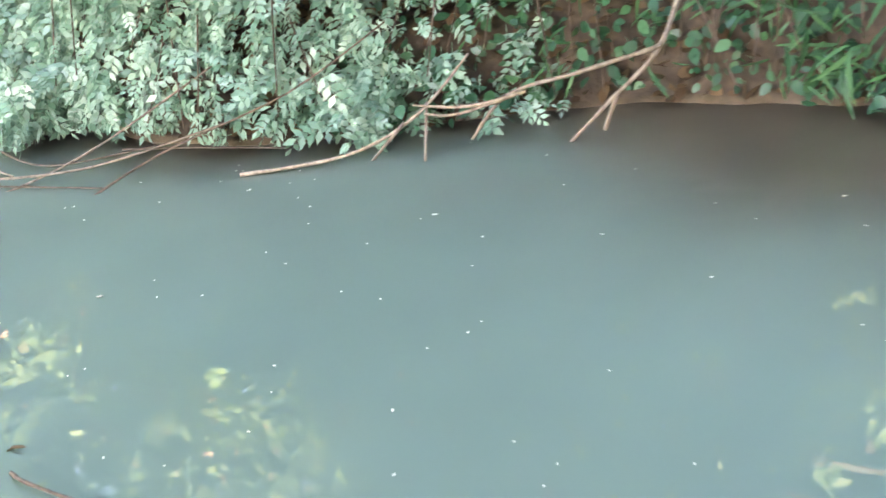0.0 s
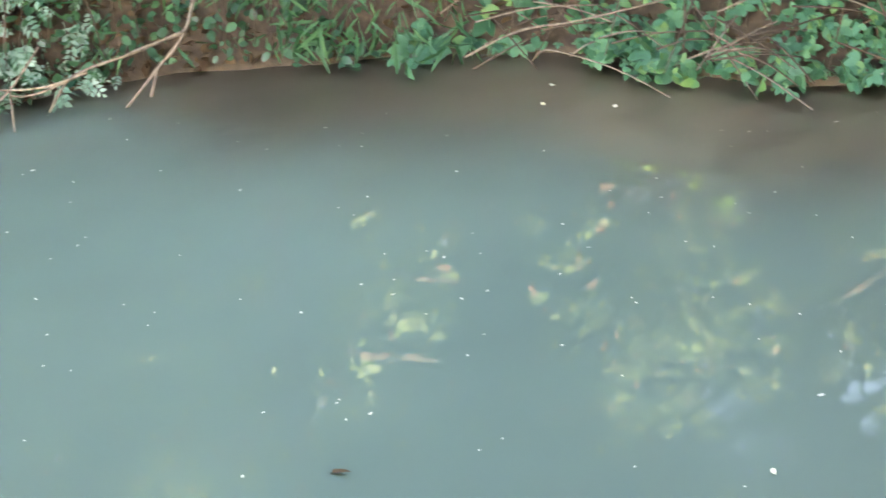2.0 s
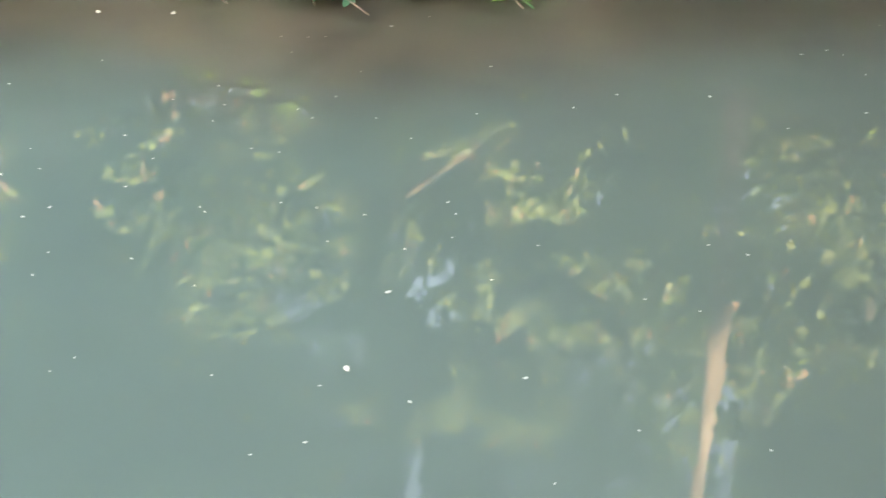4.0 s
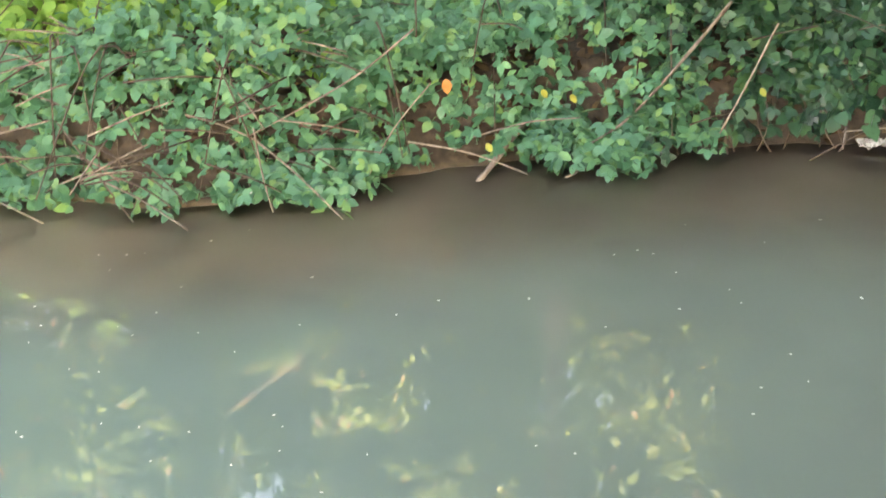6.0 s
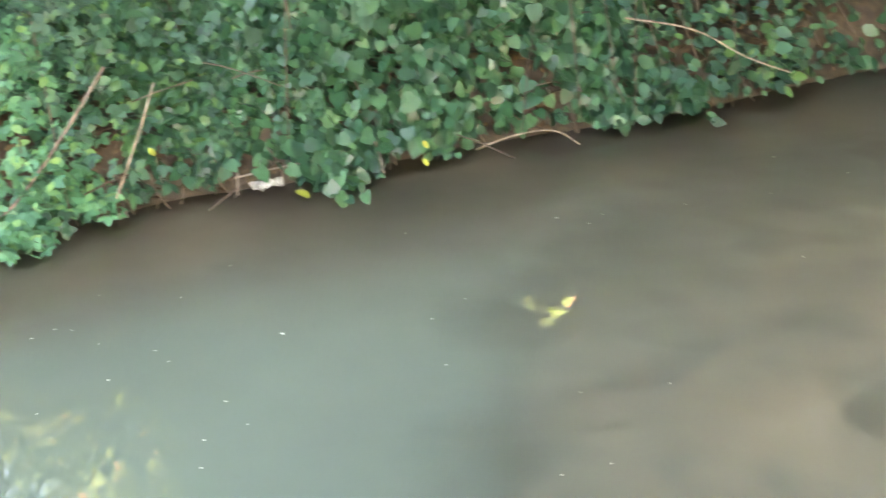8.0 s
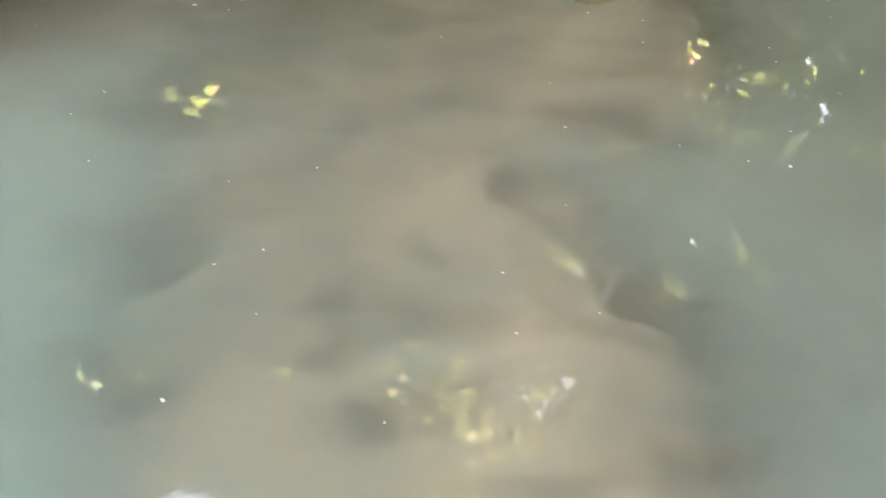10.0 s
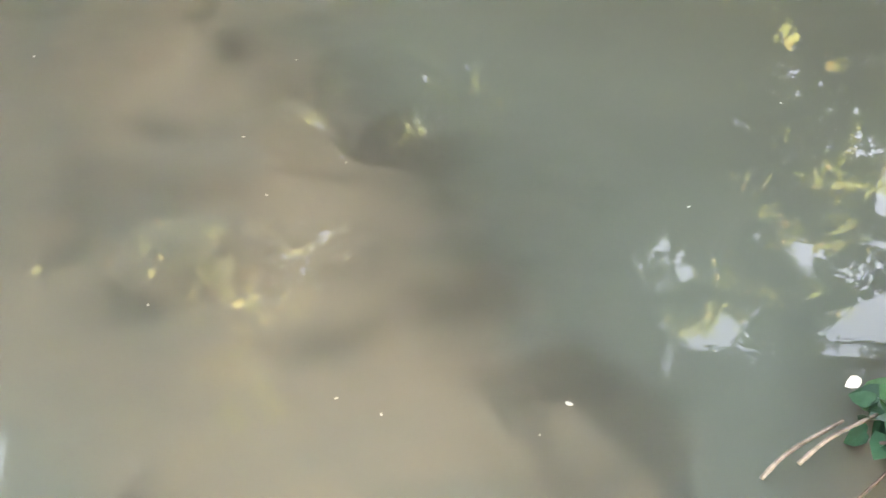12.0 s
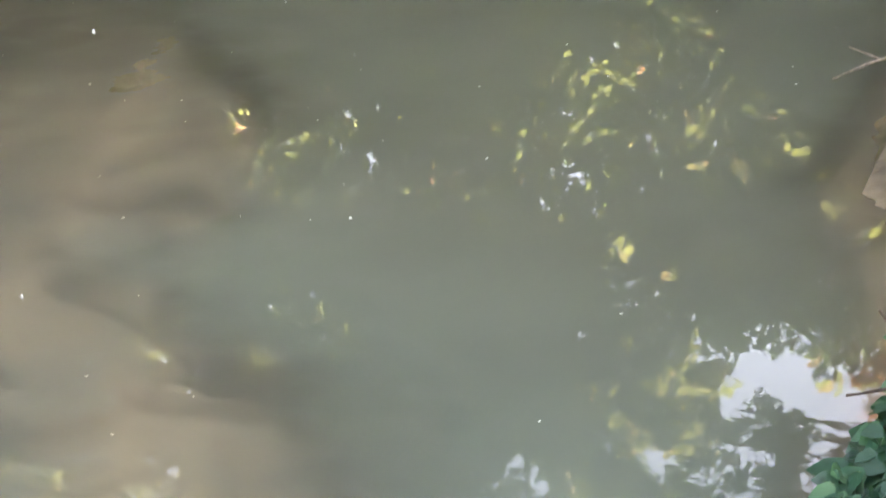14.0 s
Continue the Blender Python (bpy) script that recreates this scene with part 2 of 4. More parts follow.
PITS = [(1.68, 1.62, 0.10, 0.05), (1.42, 1.42, 0.09, 0.05), (1.33, 1.02, 0.07, 0.03), (2.56, 2.40, 0.12, 0.07), (2.30, 2.28, 0.08, 0.05), (2.95, 2.58, 0.13, 0.06), (2.62, 2.74, 0.10, 0.06), (3.22, 2.86, 0.14, 0.07), (1.70, 1.38, 0.05, 0.03)]


def far_edge(x):
    return 4.27 + 0.12 * np.exp(-((x + 1.5) / 0.5) ** 2) - 0.22 * np.exp(-((x + 0.2) / 0.55) ** 2) + 0.10 * np.exp(-((x - 1.2) / 0.8) ** 2) + 0.12 * np.exp(-((x + 0.95) / 0.3) ** 2) \
        - 0.55 * smooth(-2.3, -3.3, x) - 0.12 * smooth(2.6, 3.8, x) + 0.025 * wave(x, 0, 6.0)


def near_edge(x):
    return 0.22 + 0.26 * smooth(2.8, 3.7, x) + 0.02 * wave(x, 3, 5.0)


def height(x, y):
    x, y = np.asarray(x, float), np.asarray(y, float)
    far, near = y - far_edge(x), near_edge(x) - y
    deep = 0.95
    wide = 0.30 + 0.55 * smooth(-2.6, -1.7, x)
    shelf = 0.008 + 0.09 * smooth(0.0, -1.0, far / wide) + (deep - 0.098) * smooth(-0.6, -1.9, far / wide)
    side = 0.03 + 0.35 * smooth(0.0, -0.35, near) + (deep - 0.38) * smooth(-0.2, -1.0, near)
    bed = -np.minimum(shelf, side)
    wx = x + 0.035 * wave(x, y, 6.0, 2.0) + 0.02 * wave(x, y, 17.0, 7.0)
    wy = y + 0.035 * wave(x, y, 6.0, 5.0) + 0.02 * wave(x, y, 17.0, 9.0)
    top = np.zeros(np.broadcast(x, y).shape)
    for cx, cy, r, low in LOBES:
        d = np.hypot(wx - cx, wy - cy)
        broad = np.hypot(wx - cx + 0.28, wy - cy - 0.22)
        top = top + np.exp(45 * np.maximum(0.04 - low - 0.14 * smooth(r - 0.03, r + 0.07, d) - 0.32 * smooth(r + 0.04, r + 0.42, d) - 0.03 * smooth(0.4 * r, r, d), 0.005 - low - 0.7 * smooth(0.5 * r, 0.5 * r + 0.7, broad)))
    top = np.log(top + np.exp(45 * (bed + 0.02))) / 45 - 0.02 + 0.008 * wave(x, y, 7.0, 1.0) + 0.006 * wave(x, y, 16.0, 4.0) - 0.05 * smooth(0.35, 0.9, wave(x, y, 5.2, 11.0))
    for cx, cy, r, low in PITS:
        top = top - low * np.exp(-((wx - cx) ** 2 + (wy - cy) ** 2) / (r * r))
    bed = np.where(bed > -0.12, np.maximum(bed, np.minimum(top, bed + 0.02)), top)
    up_far = 0.26 * smooth(0.0, 0.16, far) + 0.20 * smooth(0.2, 1.1, far) + 0.05 * smooth(1.0, 6.0, far)
    up_near = 0.05 * smooth(0.0, 0.25, near) + 0.10 * smooth(0.2, 1.5, near)
    z = np.where(far > 0, up_far, np.where(near > 0, up_near, bed))
    return z + 0.012 * wave(x, y, 9.0, 3.0) * (np.abs(z) > 0.03) + 0.04 * wave(x, y, 0.6, 1.0) * smooth(6.0, 12.0, np.abs(y))


def spaced(parts):
    return np.unique(np.concatenate([np.arange(a, b, s) for a, b, s in parts]).round(4))


def sheet(xs, ys, zf):
    gx, gy = np.meshgrid(xs, ys)
    v = np.stack([gx, gy, zf(gx, gy)], -1).reshape(-1, 3)
    i = np.arange(len(ys) - 1)[:, None] * len(xs) + np.arange(len(xs) - 1)
    f = np.stack([i, i + 1, i + 1 + len(xs), i + len(xs)], -1).reshape(-1, 4)
    return v, f


gxs = spaced([(-900, -60, 60), (-60, -12, 4), (-12, -5, 0.25), (-5, 0.9, 0.042), (0.9, 4.3, 0.02), (4.3, 5.5, 0.042), (5.5, 12, 0.25), (12, 60, 4), (60, 901, 60)])
gys = spaced([(-900, -60, 60), (-60, -8, 4), (-8, -0.5, 0.25), (-0.5, 0.5, 0.042), (0.5, 3.6, 0.02), (3.6, 5.4, 0.042), (5.4, 12, 0.2), (12, 60, 4), (60, 901, 60)])
gv, gf = sheet(gxs, gys, height)
ground = part("ground", mesh_of("ground", gv, [gf]), ground_material(), None)
far_in = gv[:, 1] - far_edge(gv[:, 0])
sandy = np.exp(-((gv[:, 0] + 0.55) / 1.05) ** 2)
foul = smooth(-1.6, -0.3, far_in) * (1 - 0.8 * sandy) * np.clip(0.8 + 0.35 * wave(gv[:, 0], gv[:, 1], 4.0), 0, 1)
ground.data.attributes.new("mud", "FLOAT", "POINT").data.foreach_set("value", foul.astype(np.float32))
tagged(ground, "brown muddy river banks and pale silt river bed", "ground", kind="structure")

wxs = spaced([(-900, -60, 60), (-60, -12, 4), (-12, -5, 0.25), (-5, 0.9, 0.05), (0.9, 4.3, 0.02), (4.3, 5.5, 0.05), (5.5, 12, 0.25), (12, 60, 4), (60, 901, 60)])
wys = spaced([(0.0, 0.5, 0.05), (0.5, 3.6, 0.02), (3.6, 4.9, 0.05)])
wv, wf = sheet(wxs, wys, lambda x, y: np.zeros_like(x))
wme = mesh_of("water", wv, [wf])
depth = np.maximum(-height(wv[:, 0], wv[:, 1]), 0)
att = wme.attributes.new("turbid", "FLOAT", "POINT")
att.data.foreach_set("value", (1 - np.exp(-TURBID * depth)).astype(np.float32))
shore = wv[:, 1] - far_edge(wv[:, 0])
# brown of the shallows plus painted shade, growing towards the far bank
brown_shade = smooth(-1.5, -0.1, shore + 0.12 * wave(wv[:, 0], wv[:, 1], 3.0)) * (0.25 + 0.75 * smooth(-2.7, -1.5, wv[:, 0])) * (1 - 0.45 * np.exp(-((wv[:, 0] + 0.55) / 1.05) ** 2))
wme.attributes.new("brown_shade", "FLOAT", "POINT").data.foreach_set("value", brown_shade.astype(np.float32))
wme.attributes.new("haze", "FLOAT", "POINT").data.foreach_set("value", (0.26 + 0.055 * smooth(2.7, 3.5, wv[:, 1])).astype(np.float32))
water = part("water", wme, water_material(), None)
tagged(water, "still turquoise-grey turbid river water with faint ripples", "water", kind="structure")


# ---- leaf shapes ----
def blade(width, fold=0.12, droop=0.18, waist=0.45, tip=0.14):
    """One leaf blade along +x, one long, facing +z: midrib, two halves."""
    mid = [(0, 0), (0.3, 0), (0.65, 0), (1, 0)]
    rim = [(0.14, 0.62), (waist, 1.0), (0.78, 0.62)]
    v = [(u, 0, -droop * u * u) for u, _ in mid]
    for s in (1, -1):
        v += [(u, s * w * width, fold * w * width - droop * u * u) for u, w in rim]
    f4 = [(0, 1, 5, 4), (1, 2, 6, 5), (0, 7, 8, 1), (1, 8, 9, 2)]
    f3 = [(2, 3, 6), (2, 9, 3)]
    return np.array(v, float), [np.array(f4), np.array(f3)]


def joined(pieces):
    vs, f4, f3, at = [], [], [], 0
    for v, fs in pieces:
        vs.append(v)
        for f in fs:
            if len(f):
                (f4 if f.shape[1] == 4 else f3).append(f + at)
        at += len(v)
    return np.concatenate(vs), [np.concatenate(f4) if f4 else np.zeros((0, 4), int), np.concatenate(f3) if f3 else np.zeros((0, 3), int)]


def turned(piece, angle, size=1.0, at=(0, 0, 0), pitch=0.0):
    v, f = piece
    m = np.array(Euler((0, pitch, angle)).to_matrix())
    return (v * size) @ m.T + np.array(at), f


def trifoliate():
    b = blade(0.33)
    return joined([turned(b, 0, 0.62, (0.40, 0, 0)), turned(b, 1.15, 0.52, (0.36, 0.02, 0)), turned(b, -1.15, 0.52, (0.36, -0.02, 0)),
                   (np.array([(0, 0.012, 0), (0, -0.012, 0), (0.42, -0.008, 0), (0.42, 0.008, 0)]), [np.array([(0, 1, 2, 3)])])])


def ivy_leaf():
    """Five shallow lobes round a folded midrib."""
    rim = [(0.0, 0.20), (0.12, 0.43), (0.36, 0.41), (0.58, 0.37), (0.82, 0.17)]
    v = [(0.08, 0, 0), (0.4, 0, 0.01), (0.68, 0, 0), (1.0, 0, -0.12)]
    for s in (1, -1):
        v += [(u, s * w, 0.16 * w - 0.12 * u * u) for u, w in rim]
    f3 = [(0, 5, 4), (0, 6, 5), (0, 1, 6), (1, 7, 6), (1, 8, 7), (1, 2, 8), (2, 3, 8)]
    f3 += [(0, 9, 10), (0, 10, 11), (0, 11, 1), (1, 11, 12), (1, 12, 13), (1, 13, 2), (2, 13, 3)]
    return np.array(v, float), [np.zeros((0, 4), int), np.array(f3)]


def pinnate_leaf():
    b = (np.array([(0, 0, 0), (0.42, 0, -0.03), (1, 0, -0.14), (0.42, 0.25, 0.0), (0.42, -0.25, 0.0)]), [np.zeros((0, 4), int), np.array([(0, 1, 3), (1, 2, 3), (0, 4, 1), (1, 4, 2)])])
    out = [(np.array([(0, 0.008, 0), (0, -0.008, 0), (0.9, -0.004, -0.1), (0.9, 0.004, -0.1)]), [np.array([(0, 1, 2, 3)])])]
    for k in range(3):
        u = 0.24 + 0.22 * k
        for s in (1, -1):
            out.append(turned(b, s * 0.95, 0.40 - 0.02 * k, (u, 0, -0.1 * u)))
    out.append(turned(b, 0, 0.38, (0.86, 0, -0.09)))
    return joined(out)


def sprig():
    """A twig end with five crown leaves."""
    b = (np.array([(0, 0, 0), (0.5, 0.34, 0.05), (1, 0, -0.1), (0.5, -0.34, 0.05)]), [np.zeros((0, 4), int), np.array([(0, 2, 1), (0, 3, 2)])])
    return joined([turned(b, a, s, (u, 0, z), p) for a, s, u, z, p in
                   ((0, 0.5, 0.5, 0, 0.1), (0.9, 0.5, 0.35, 0, 0.3), (-0.9, 0.5, 0.35, 0.02, -0.2), (1.3, 0.45, 0.1, 0, -0.4), (-1.3, 0.45, 0.1, -0.02, 0.4))])


SHAPES = {"trifoliate": trifoliate(), "ivy": ivy_leaf(), "lance": blade(0.065, droop=0.5, waist=0.4), "pinnate": pinnate_leaf(), "blade": blade(0.34), "sprig": sprig()}


def frames_for(axis, normal):
    x = rows_norm(axis)
    z = rows_norm(normal - (normal * x).sum(-1, keepdims=True) * x)
    return np.stack([x, np.cross(z, x), z], -1)


def leaf_field(name, shape, pos, axis, normal, size):
    """Many leaves in one mesh."""
    v, fs = SHAPES[shape]
    m = frames_for(axis, normal) * np.asarray(size)[:, None, None]
    vs = np.einsum("nij,kj->nki", m, v) + pos[:, None]
    off = (np.arange(len(pos)) * len(v))[:, None, None]
    return mesh_of(name, vs.reshape(-1, 3), [(f[None] + off).reshape(-1, f.shape[1]) for f in fs if len(f)])


LEAF_MESH = {}


def single_leaves(parent, shape, material, pos, axis, normal, size, name="leaf"):
    """Leaves that are parts of their own, sharing one mesh."""
    key = (shape, material.name)
    if key not in LEAF_MESH:
        v, fs = SHAPES[shape]
        LEAF_MESH[key] = mesh_of(name, v, fs)
        LEAF_MESH[key].materials.append(material)
    for p, m, s in zip(pos, frames_for(axis, normal), size):
        ob = new(name, LEAF_MESH[key])
        ob.parent = parent
        ob.matrix_local = Matrix.Translation(Vector(p)) @ Matrix(m.tolist()).to_4x4() @ Matrix.Scale(float(s), 4)


def tube(points, r0, r1, sides=7, bend=0.15, steps=5):
    """A tapered, slightly knotted stem through points."""
    pts = [Vector(p) for p in points]
    path = []
    for k in range(len(pts) - 1):
        a, b = pts[max(k - 1, 0)], pts[min(k + 2, len(pts) - 1)]
        for j in range(steps):
            t = j / steps
            p, q = pts[k], pts[k + 1]
            m0, m1 = (q - a) * 0.5, (b - p) * 0.5
            path.append(p * (2 * t**3 - 3 * t**2 + 1) + m0 * (t**3 - 2 * t**2 + t) + q * (-2 * t**3 + 3 * t**2) + m1 * (t**3 - t**2))
    path.append(pts[-1])
    path = np.array(path)
    n = len(path)
    tan = rows_norm(np.gradient(path, axis=0))
    side = rows_norm(np.cross(tan, np.array([0.31, 0.17, 0.93])))
    up = np.cross(side, tan)
    rad = np.linspace(r0, r1, n) * (1 + bend * np.sin(np.arange(n) * 2.1 + r0 * 900))
    ang = np.linspace(0, 2 * np.pi, sides, endpoint=False)
    v = path[:, None] + rad[:, None, None] * (np.cos(ang)[None, :, None] * side[:, None] + np.sin(ang)[None, :, None] * up[:, None])
    i = (np.arange(n - 1)[:, None] * sides + np.arange(sides))
    j = (np.arange(n - 1)[:, None] * sides + (np.arange(sides) + 1) % sides)
    f = np.stack([i, j, j + sides, i + sides], -1).reshape(-1, 4)
    caps = np.array([list(range(sides))[::-1], [(n - 1) * sides + k for k in range(sides)]])
    return v.reshape(-1, 3), [f, caps] if sides != 4 else [np.concatenate([f, caps])]


def stick(name, points, r0, r1, material, label, category="stick", group=""):
    at = Vector(points[0])
    v, f = tube([Vector(p) - at for p in points], r0, r1)
    ob = part(name, mesh_of(name, v, f), material, None)
    ob.location = at
    return tagged(ob, label, category, group)


# ---- plants of the far bank ----
TO_EYE = np.array([0.0, -0.75, 0.55])


def bush(name, label, category, shape, material, x0, x1, size, count, singles, over=0.15, tall=0.30, back=1.0, stems=10, stem_mat=None, lean=0.6, droop=0.3, group="bank plants", start=0.0):
    """A plant that covers the bank from x0 to x1 as an uneven shell of leaves on arching stems."""
    base = np.array([(x0 + x1) / 2, float(far_edge((x0 + x1) / 2)) + 0.35 + start, 0.0])
    base[2] = float(height(base[0], base[1]))
    root = thing(name, label, category, base, group)
    n = count
    groups = max(8, int(n / 6))
    which = rng.integers(0, groups, n)
    x = (x0 + (x1 - x0) * rng.random(groups))[which] + rng.normal(0, 0.055, n)
    reach = over * np.clip(0.35 + 1.1 * wave(x, 0 * x, 4.3, x1), 0.0, 1.5)
    d = rng.beta(1.1, 1.5, groups)[which] * (back + reach) - reach + rng.normal(0, 0.05, n)
    y = far_edge(x) + start + d
    ground_z = np.maximum(height(x, y), 0.0)
    hump = tall * np.clip(0.45 + 0.55 * wave(x, y, 3.1, x0) + 0.35, 0.12, 1.3) * np.sin(np.pi * np.clip((d + over + 0.10) / (back + over + 0.5), 0, 1)) ** 0.6
    hump = hump * smooth(-0.08, 0.16, np.minimum(x - x0, x1 - x) + 0.08)
    depth_in = np.clip((rng.random(groups) ** 1.4)[which] + rng.normal(0, 0.16, n), 0, 1)
    z = ground_z + 0.02 + hump * (1 - 0.75 * depth_in) * np.where(d < 0.02, rng.uniform(0.15, 1.0, n), 1.0)
    outer = rows_norm(TO_EYE + 0.35 * rng.normal(0, 1, (groups, 3))[which] + rng.normal(0, 0.4, (n, 3)))
    axis = rows_norm(np.stack([rng.normal(0, 0.8, n), -lean + rng.normal(0, 0.5, n), -droop + rng.normal(0, 0.4, n)], -1))
    pos = np.stack([x, y, z], -1)
    s = size * rng.uniform(0.45, 1.3, n)
    held = ~((np.abs(x - 1.93) < 0.12) & (z < 0.10) & (d < 0.2))
    x, y, z, d, s, pos, axis, outer, depth_in = (a[held] for a in (x, y, z, d, s, pos, axis, outer, depth_in))
    n = len(x)
    pos = pos - axis * s[:, None] * 0.5
    front = np.argsort(depth_in + 0.3 * d)[:singles]
    rest = np.setdiff1d(np.arange(n), front)
    local = pos - base
    if len(rest):
        part("foliage", leaf_field("foliage", shape, local[rest], axis[rest], outer[rest], s[rest]), material, root, kind="stuff")
    single_leaves(root, shape, material, local[front], axis[front], outer[front], s[front])
    for k in range(stems):
        sx = x0 + (x1 - x0) * rng.random()
        dy = start + rng.uniform(0.2, back * 0.8)
        a = np.array([sx, float(far_edge(sx)) + dy, 0])
        a[2] = float(height(a[0], a[1])) - 0.03
        reach = np.array([rng.normal(0, 0.22), start - dy - rng.uniform(-0.1, over * 0.7), 0])
        mid, tip = a + reach * 0.45, a + reach
        mid[2], tip[2] = a[2] + tall * rng.uniform(0.5, 1.0), max(0.03, tall * rng.uniform(0.1, 0.4))
        v, f = tube([a - base, mid - base, tip - base], 0.0042, 0.002, sides=5)
        part("stem", mesh_of("stem", v, f), stem_mat or DARKSTICK, root)
    return root


bush("pinnate_shrub", "pale green shrub with feathered leaves drooping over the water", "shrub", "pinnate", PINNATE, -5.2, -2.6, 0.092, 6500, 290, over=0.14, tall=0.6, back=1.2, stems=24, droop=0.5)
bush("pinnate_shrub", "dense pale shrub with small feathered leaves above the driftwood", "shrub", "pinnate", PINNATE, -5.0, -2.9, 0.088, 5200, 150, over=0.20, tall=0.42, back=0.7, stems=12, droop=0.7)
bush("dark_weed", "low dark-leaved weed on the muddy bank", "plant", "blade", IVY, -3.0, -1.75, 0.04, 2200, 240, over=0.10, tall=0.34, back=1.0, stems=8)
bush("willowherb", "bright green plant with long narrow drooping leaves", "plant", "lance", LANCE, -2.75, -1.3, 0.092, 1500, 280, over=0.12, tall=0.42, back=0.7, stems=9, droop=0.6)
bush("dark_weed", "shaded dark weed hanging over the undercut bank", "plant", "blade", IVY, -2.5, -0.9, 0.045, 900, 120, over=0.02, tall=0.5, back=0.7, stems=14, start=0.22)
bush("dark_weed", "low dark weed at the foot of the bare bank", "plant", "blade", IVY, -2.8, -1.8, 0.04, 900, 100, over=0.10, tall=0.32, back=0.5, stems=8)
bush("bramble_sprig", "small bramble spray over the muddy shore", "bramble", "trifoliate", BRAMBLE, -1.55, -1.15, 0.10, 150, 70, over=0.10, tall=0.22, back=0.5, stems=4)
bush("bramble_sprig", "low bramble shoots in front of dry brown stems", "bramble", "trifoliate", BRAMBLE, -1.2, 0.35, 0.075, 620, 140, over=0.12, tall=0.22, back=0.45, stems=6)
bush("bramble_bush", "green bramble bush over dry brown stems", "bramble", "trifoliate", BRAMBLE, -0.95, 0.35, 0.066, 1450, 290, over=0.16, tall=0.24, back=0.5, stems=16)
bush("bramble_bush", "dense green bramble bush at the water", "bramble", "trifoliate", BRAMBLE, 0.25, 1.35, 0.070, 3500, 290, over=0.17, tall=0.40, back=1.2, stems=6)
bush("bramble_bush", "shaded dark green bramble bush mixed with ivy", "bramble", "trifoliate", SHADED, 1.2, 2.2, 0.072, 3600, 280, over=0.19, tall=0.46, back=1.2, stems=4)
bush("ivy_mound", "glossy dark ivy hanging down to the water", "ivy", "ivy", IVY, 1.55, 2.75, 0.062, 4000, 280, over=0.21, tall=0.50, back=1.1, stems=4, droop=0.8)
bush("ivy_mound", "glossy green ivy mound above the dark waterline", "ivy", "ivy", IVY, 2.6, 3.6, 0.062, 3800, 270, over=0.22, tall=0.45, back=1.1, stems=4, droop=0.8)
bush("leaning_shrub", "green shrub leaning out over the water", "shrub", "blade", SHADED, 3.4, 4.5, 0.06, 2600, 220, over=0.35, tall=0.45, back=1.0, stems=12)
bush("bank_shrub", "dark green shrub on the far bank downstream", "shrub", "blade", IVY, 4.5, 8.5, 0.08, 3000, 40, over=0.10, tall=0.6, back=1.2, stems=16)
bush("bank_shrub", "pale green shrub on the far bank upstream", "shrub", "pinnate", PINNATE, -9.0, -5.1, 0.14, 1800, 40, over=0.15, tall=0.6, back=1.3, stems=10)
bush("nettle_patch", "sunlit yellow-green weeds on top of the bank", "weeds", "blade", WEED, -3.4, -0.9, 0.075, 2200, 60, over=0.1, tall=0.2, back=1.1, stems=20, start=0.9)
bush("nettle_patch", "tall green weeds behind the brambles", "weeds", "blade", WEED, -1.2, 0.2, 0.060, 2600, 160, over=0.05, tall=0.44, back=0.9, stems=14, start=0.30)
bush("nettle_patch", "shaded green weeds behind the ivy", "weeds", "blade", SHADED, 1.3, 5.0, 0.075, 2600, 60, over=0.1, tall=0.6, back=1.1, stems=20, start=0.9)

# ---- trees ----
def toward(yaw, elev, dist):
    """A place seen in the water under a heading (to the left of +y) and an elevation."""
    a = radians(yaw)
    return (-math.sin(a) * dist, math.cos(a) * dist, -1.5 + dist * math.tan(radians(elev)))


# sun paths cut through the added near-bank canopy: centre reached and half width
SUN_GAPS = []
for yaw, elev in ((-29, 20.9), (-34.4, 19.8), (-37.9, 23), (-32, 22.7), (-28.2, 27), (-32, 24.6), (-39.3, 26.5), (-44.5, 30.5), (-34.2, 23.7), (-41.8, 30.6), (-29.2, 28.2), (-32.2, 29.4), (-15.3, 25.4), (-16.6, 22),
                  (-14.2, 24.2), (-28.2, 22.9), (-40.2, 28.3), (-19, 29), (-36, 21), (-30.5, 25.5), (22.3, 27.8), (11.3, 29.3), (8, 32), (21, 28.4)):
    SUN_GAPS.append((*toward(yaw, elev, 7.9), 0.03 + 0.06 * rng.random()))
SUNLIT = [(0, 25.3, 0.32), (4, 27.1, 0.36), (4.2, 29.2, 0.30), (4.3, 31, 0.36), (1.5, 28.5, 0.30), (-0.8, 31.5, 0.28), (-4.5, 27.8, 0.42), (-2.5, 29, 0.28), (-5.5, 30.4, 0.36), (-7.8, 30.8, 0.32), (-3.8, 32.1, 0.36), (0.7, 35.8, 0.40),
          (-2.8, 36.3, 0.42), (3.4, 36.2, 0.36), (-1, 34.6, 0.28), (-9.7, 23.6, 0.24), (-7.1, 32.9, 0.22), (7.9, 25.7, 0.24), (-2.8, 23, 0.22), (-15.1, 25.6, 0.2), (3, 33.5, 0.22)]
for yaw, elev, r in SUNLIT:
    SUN_GAPS.append((*toward(yaw, elev, 9.0), 1.3 * r))
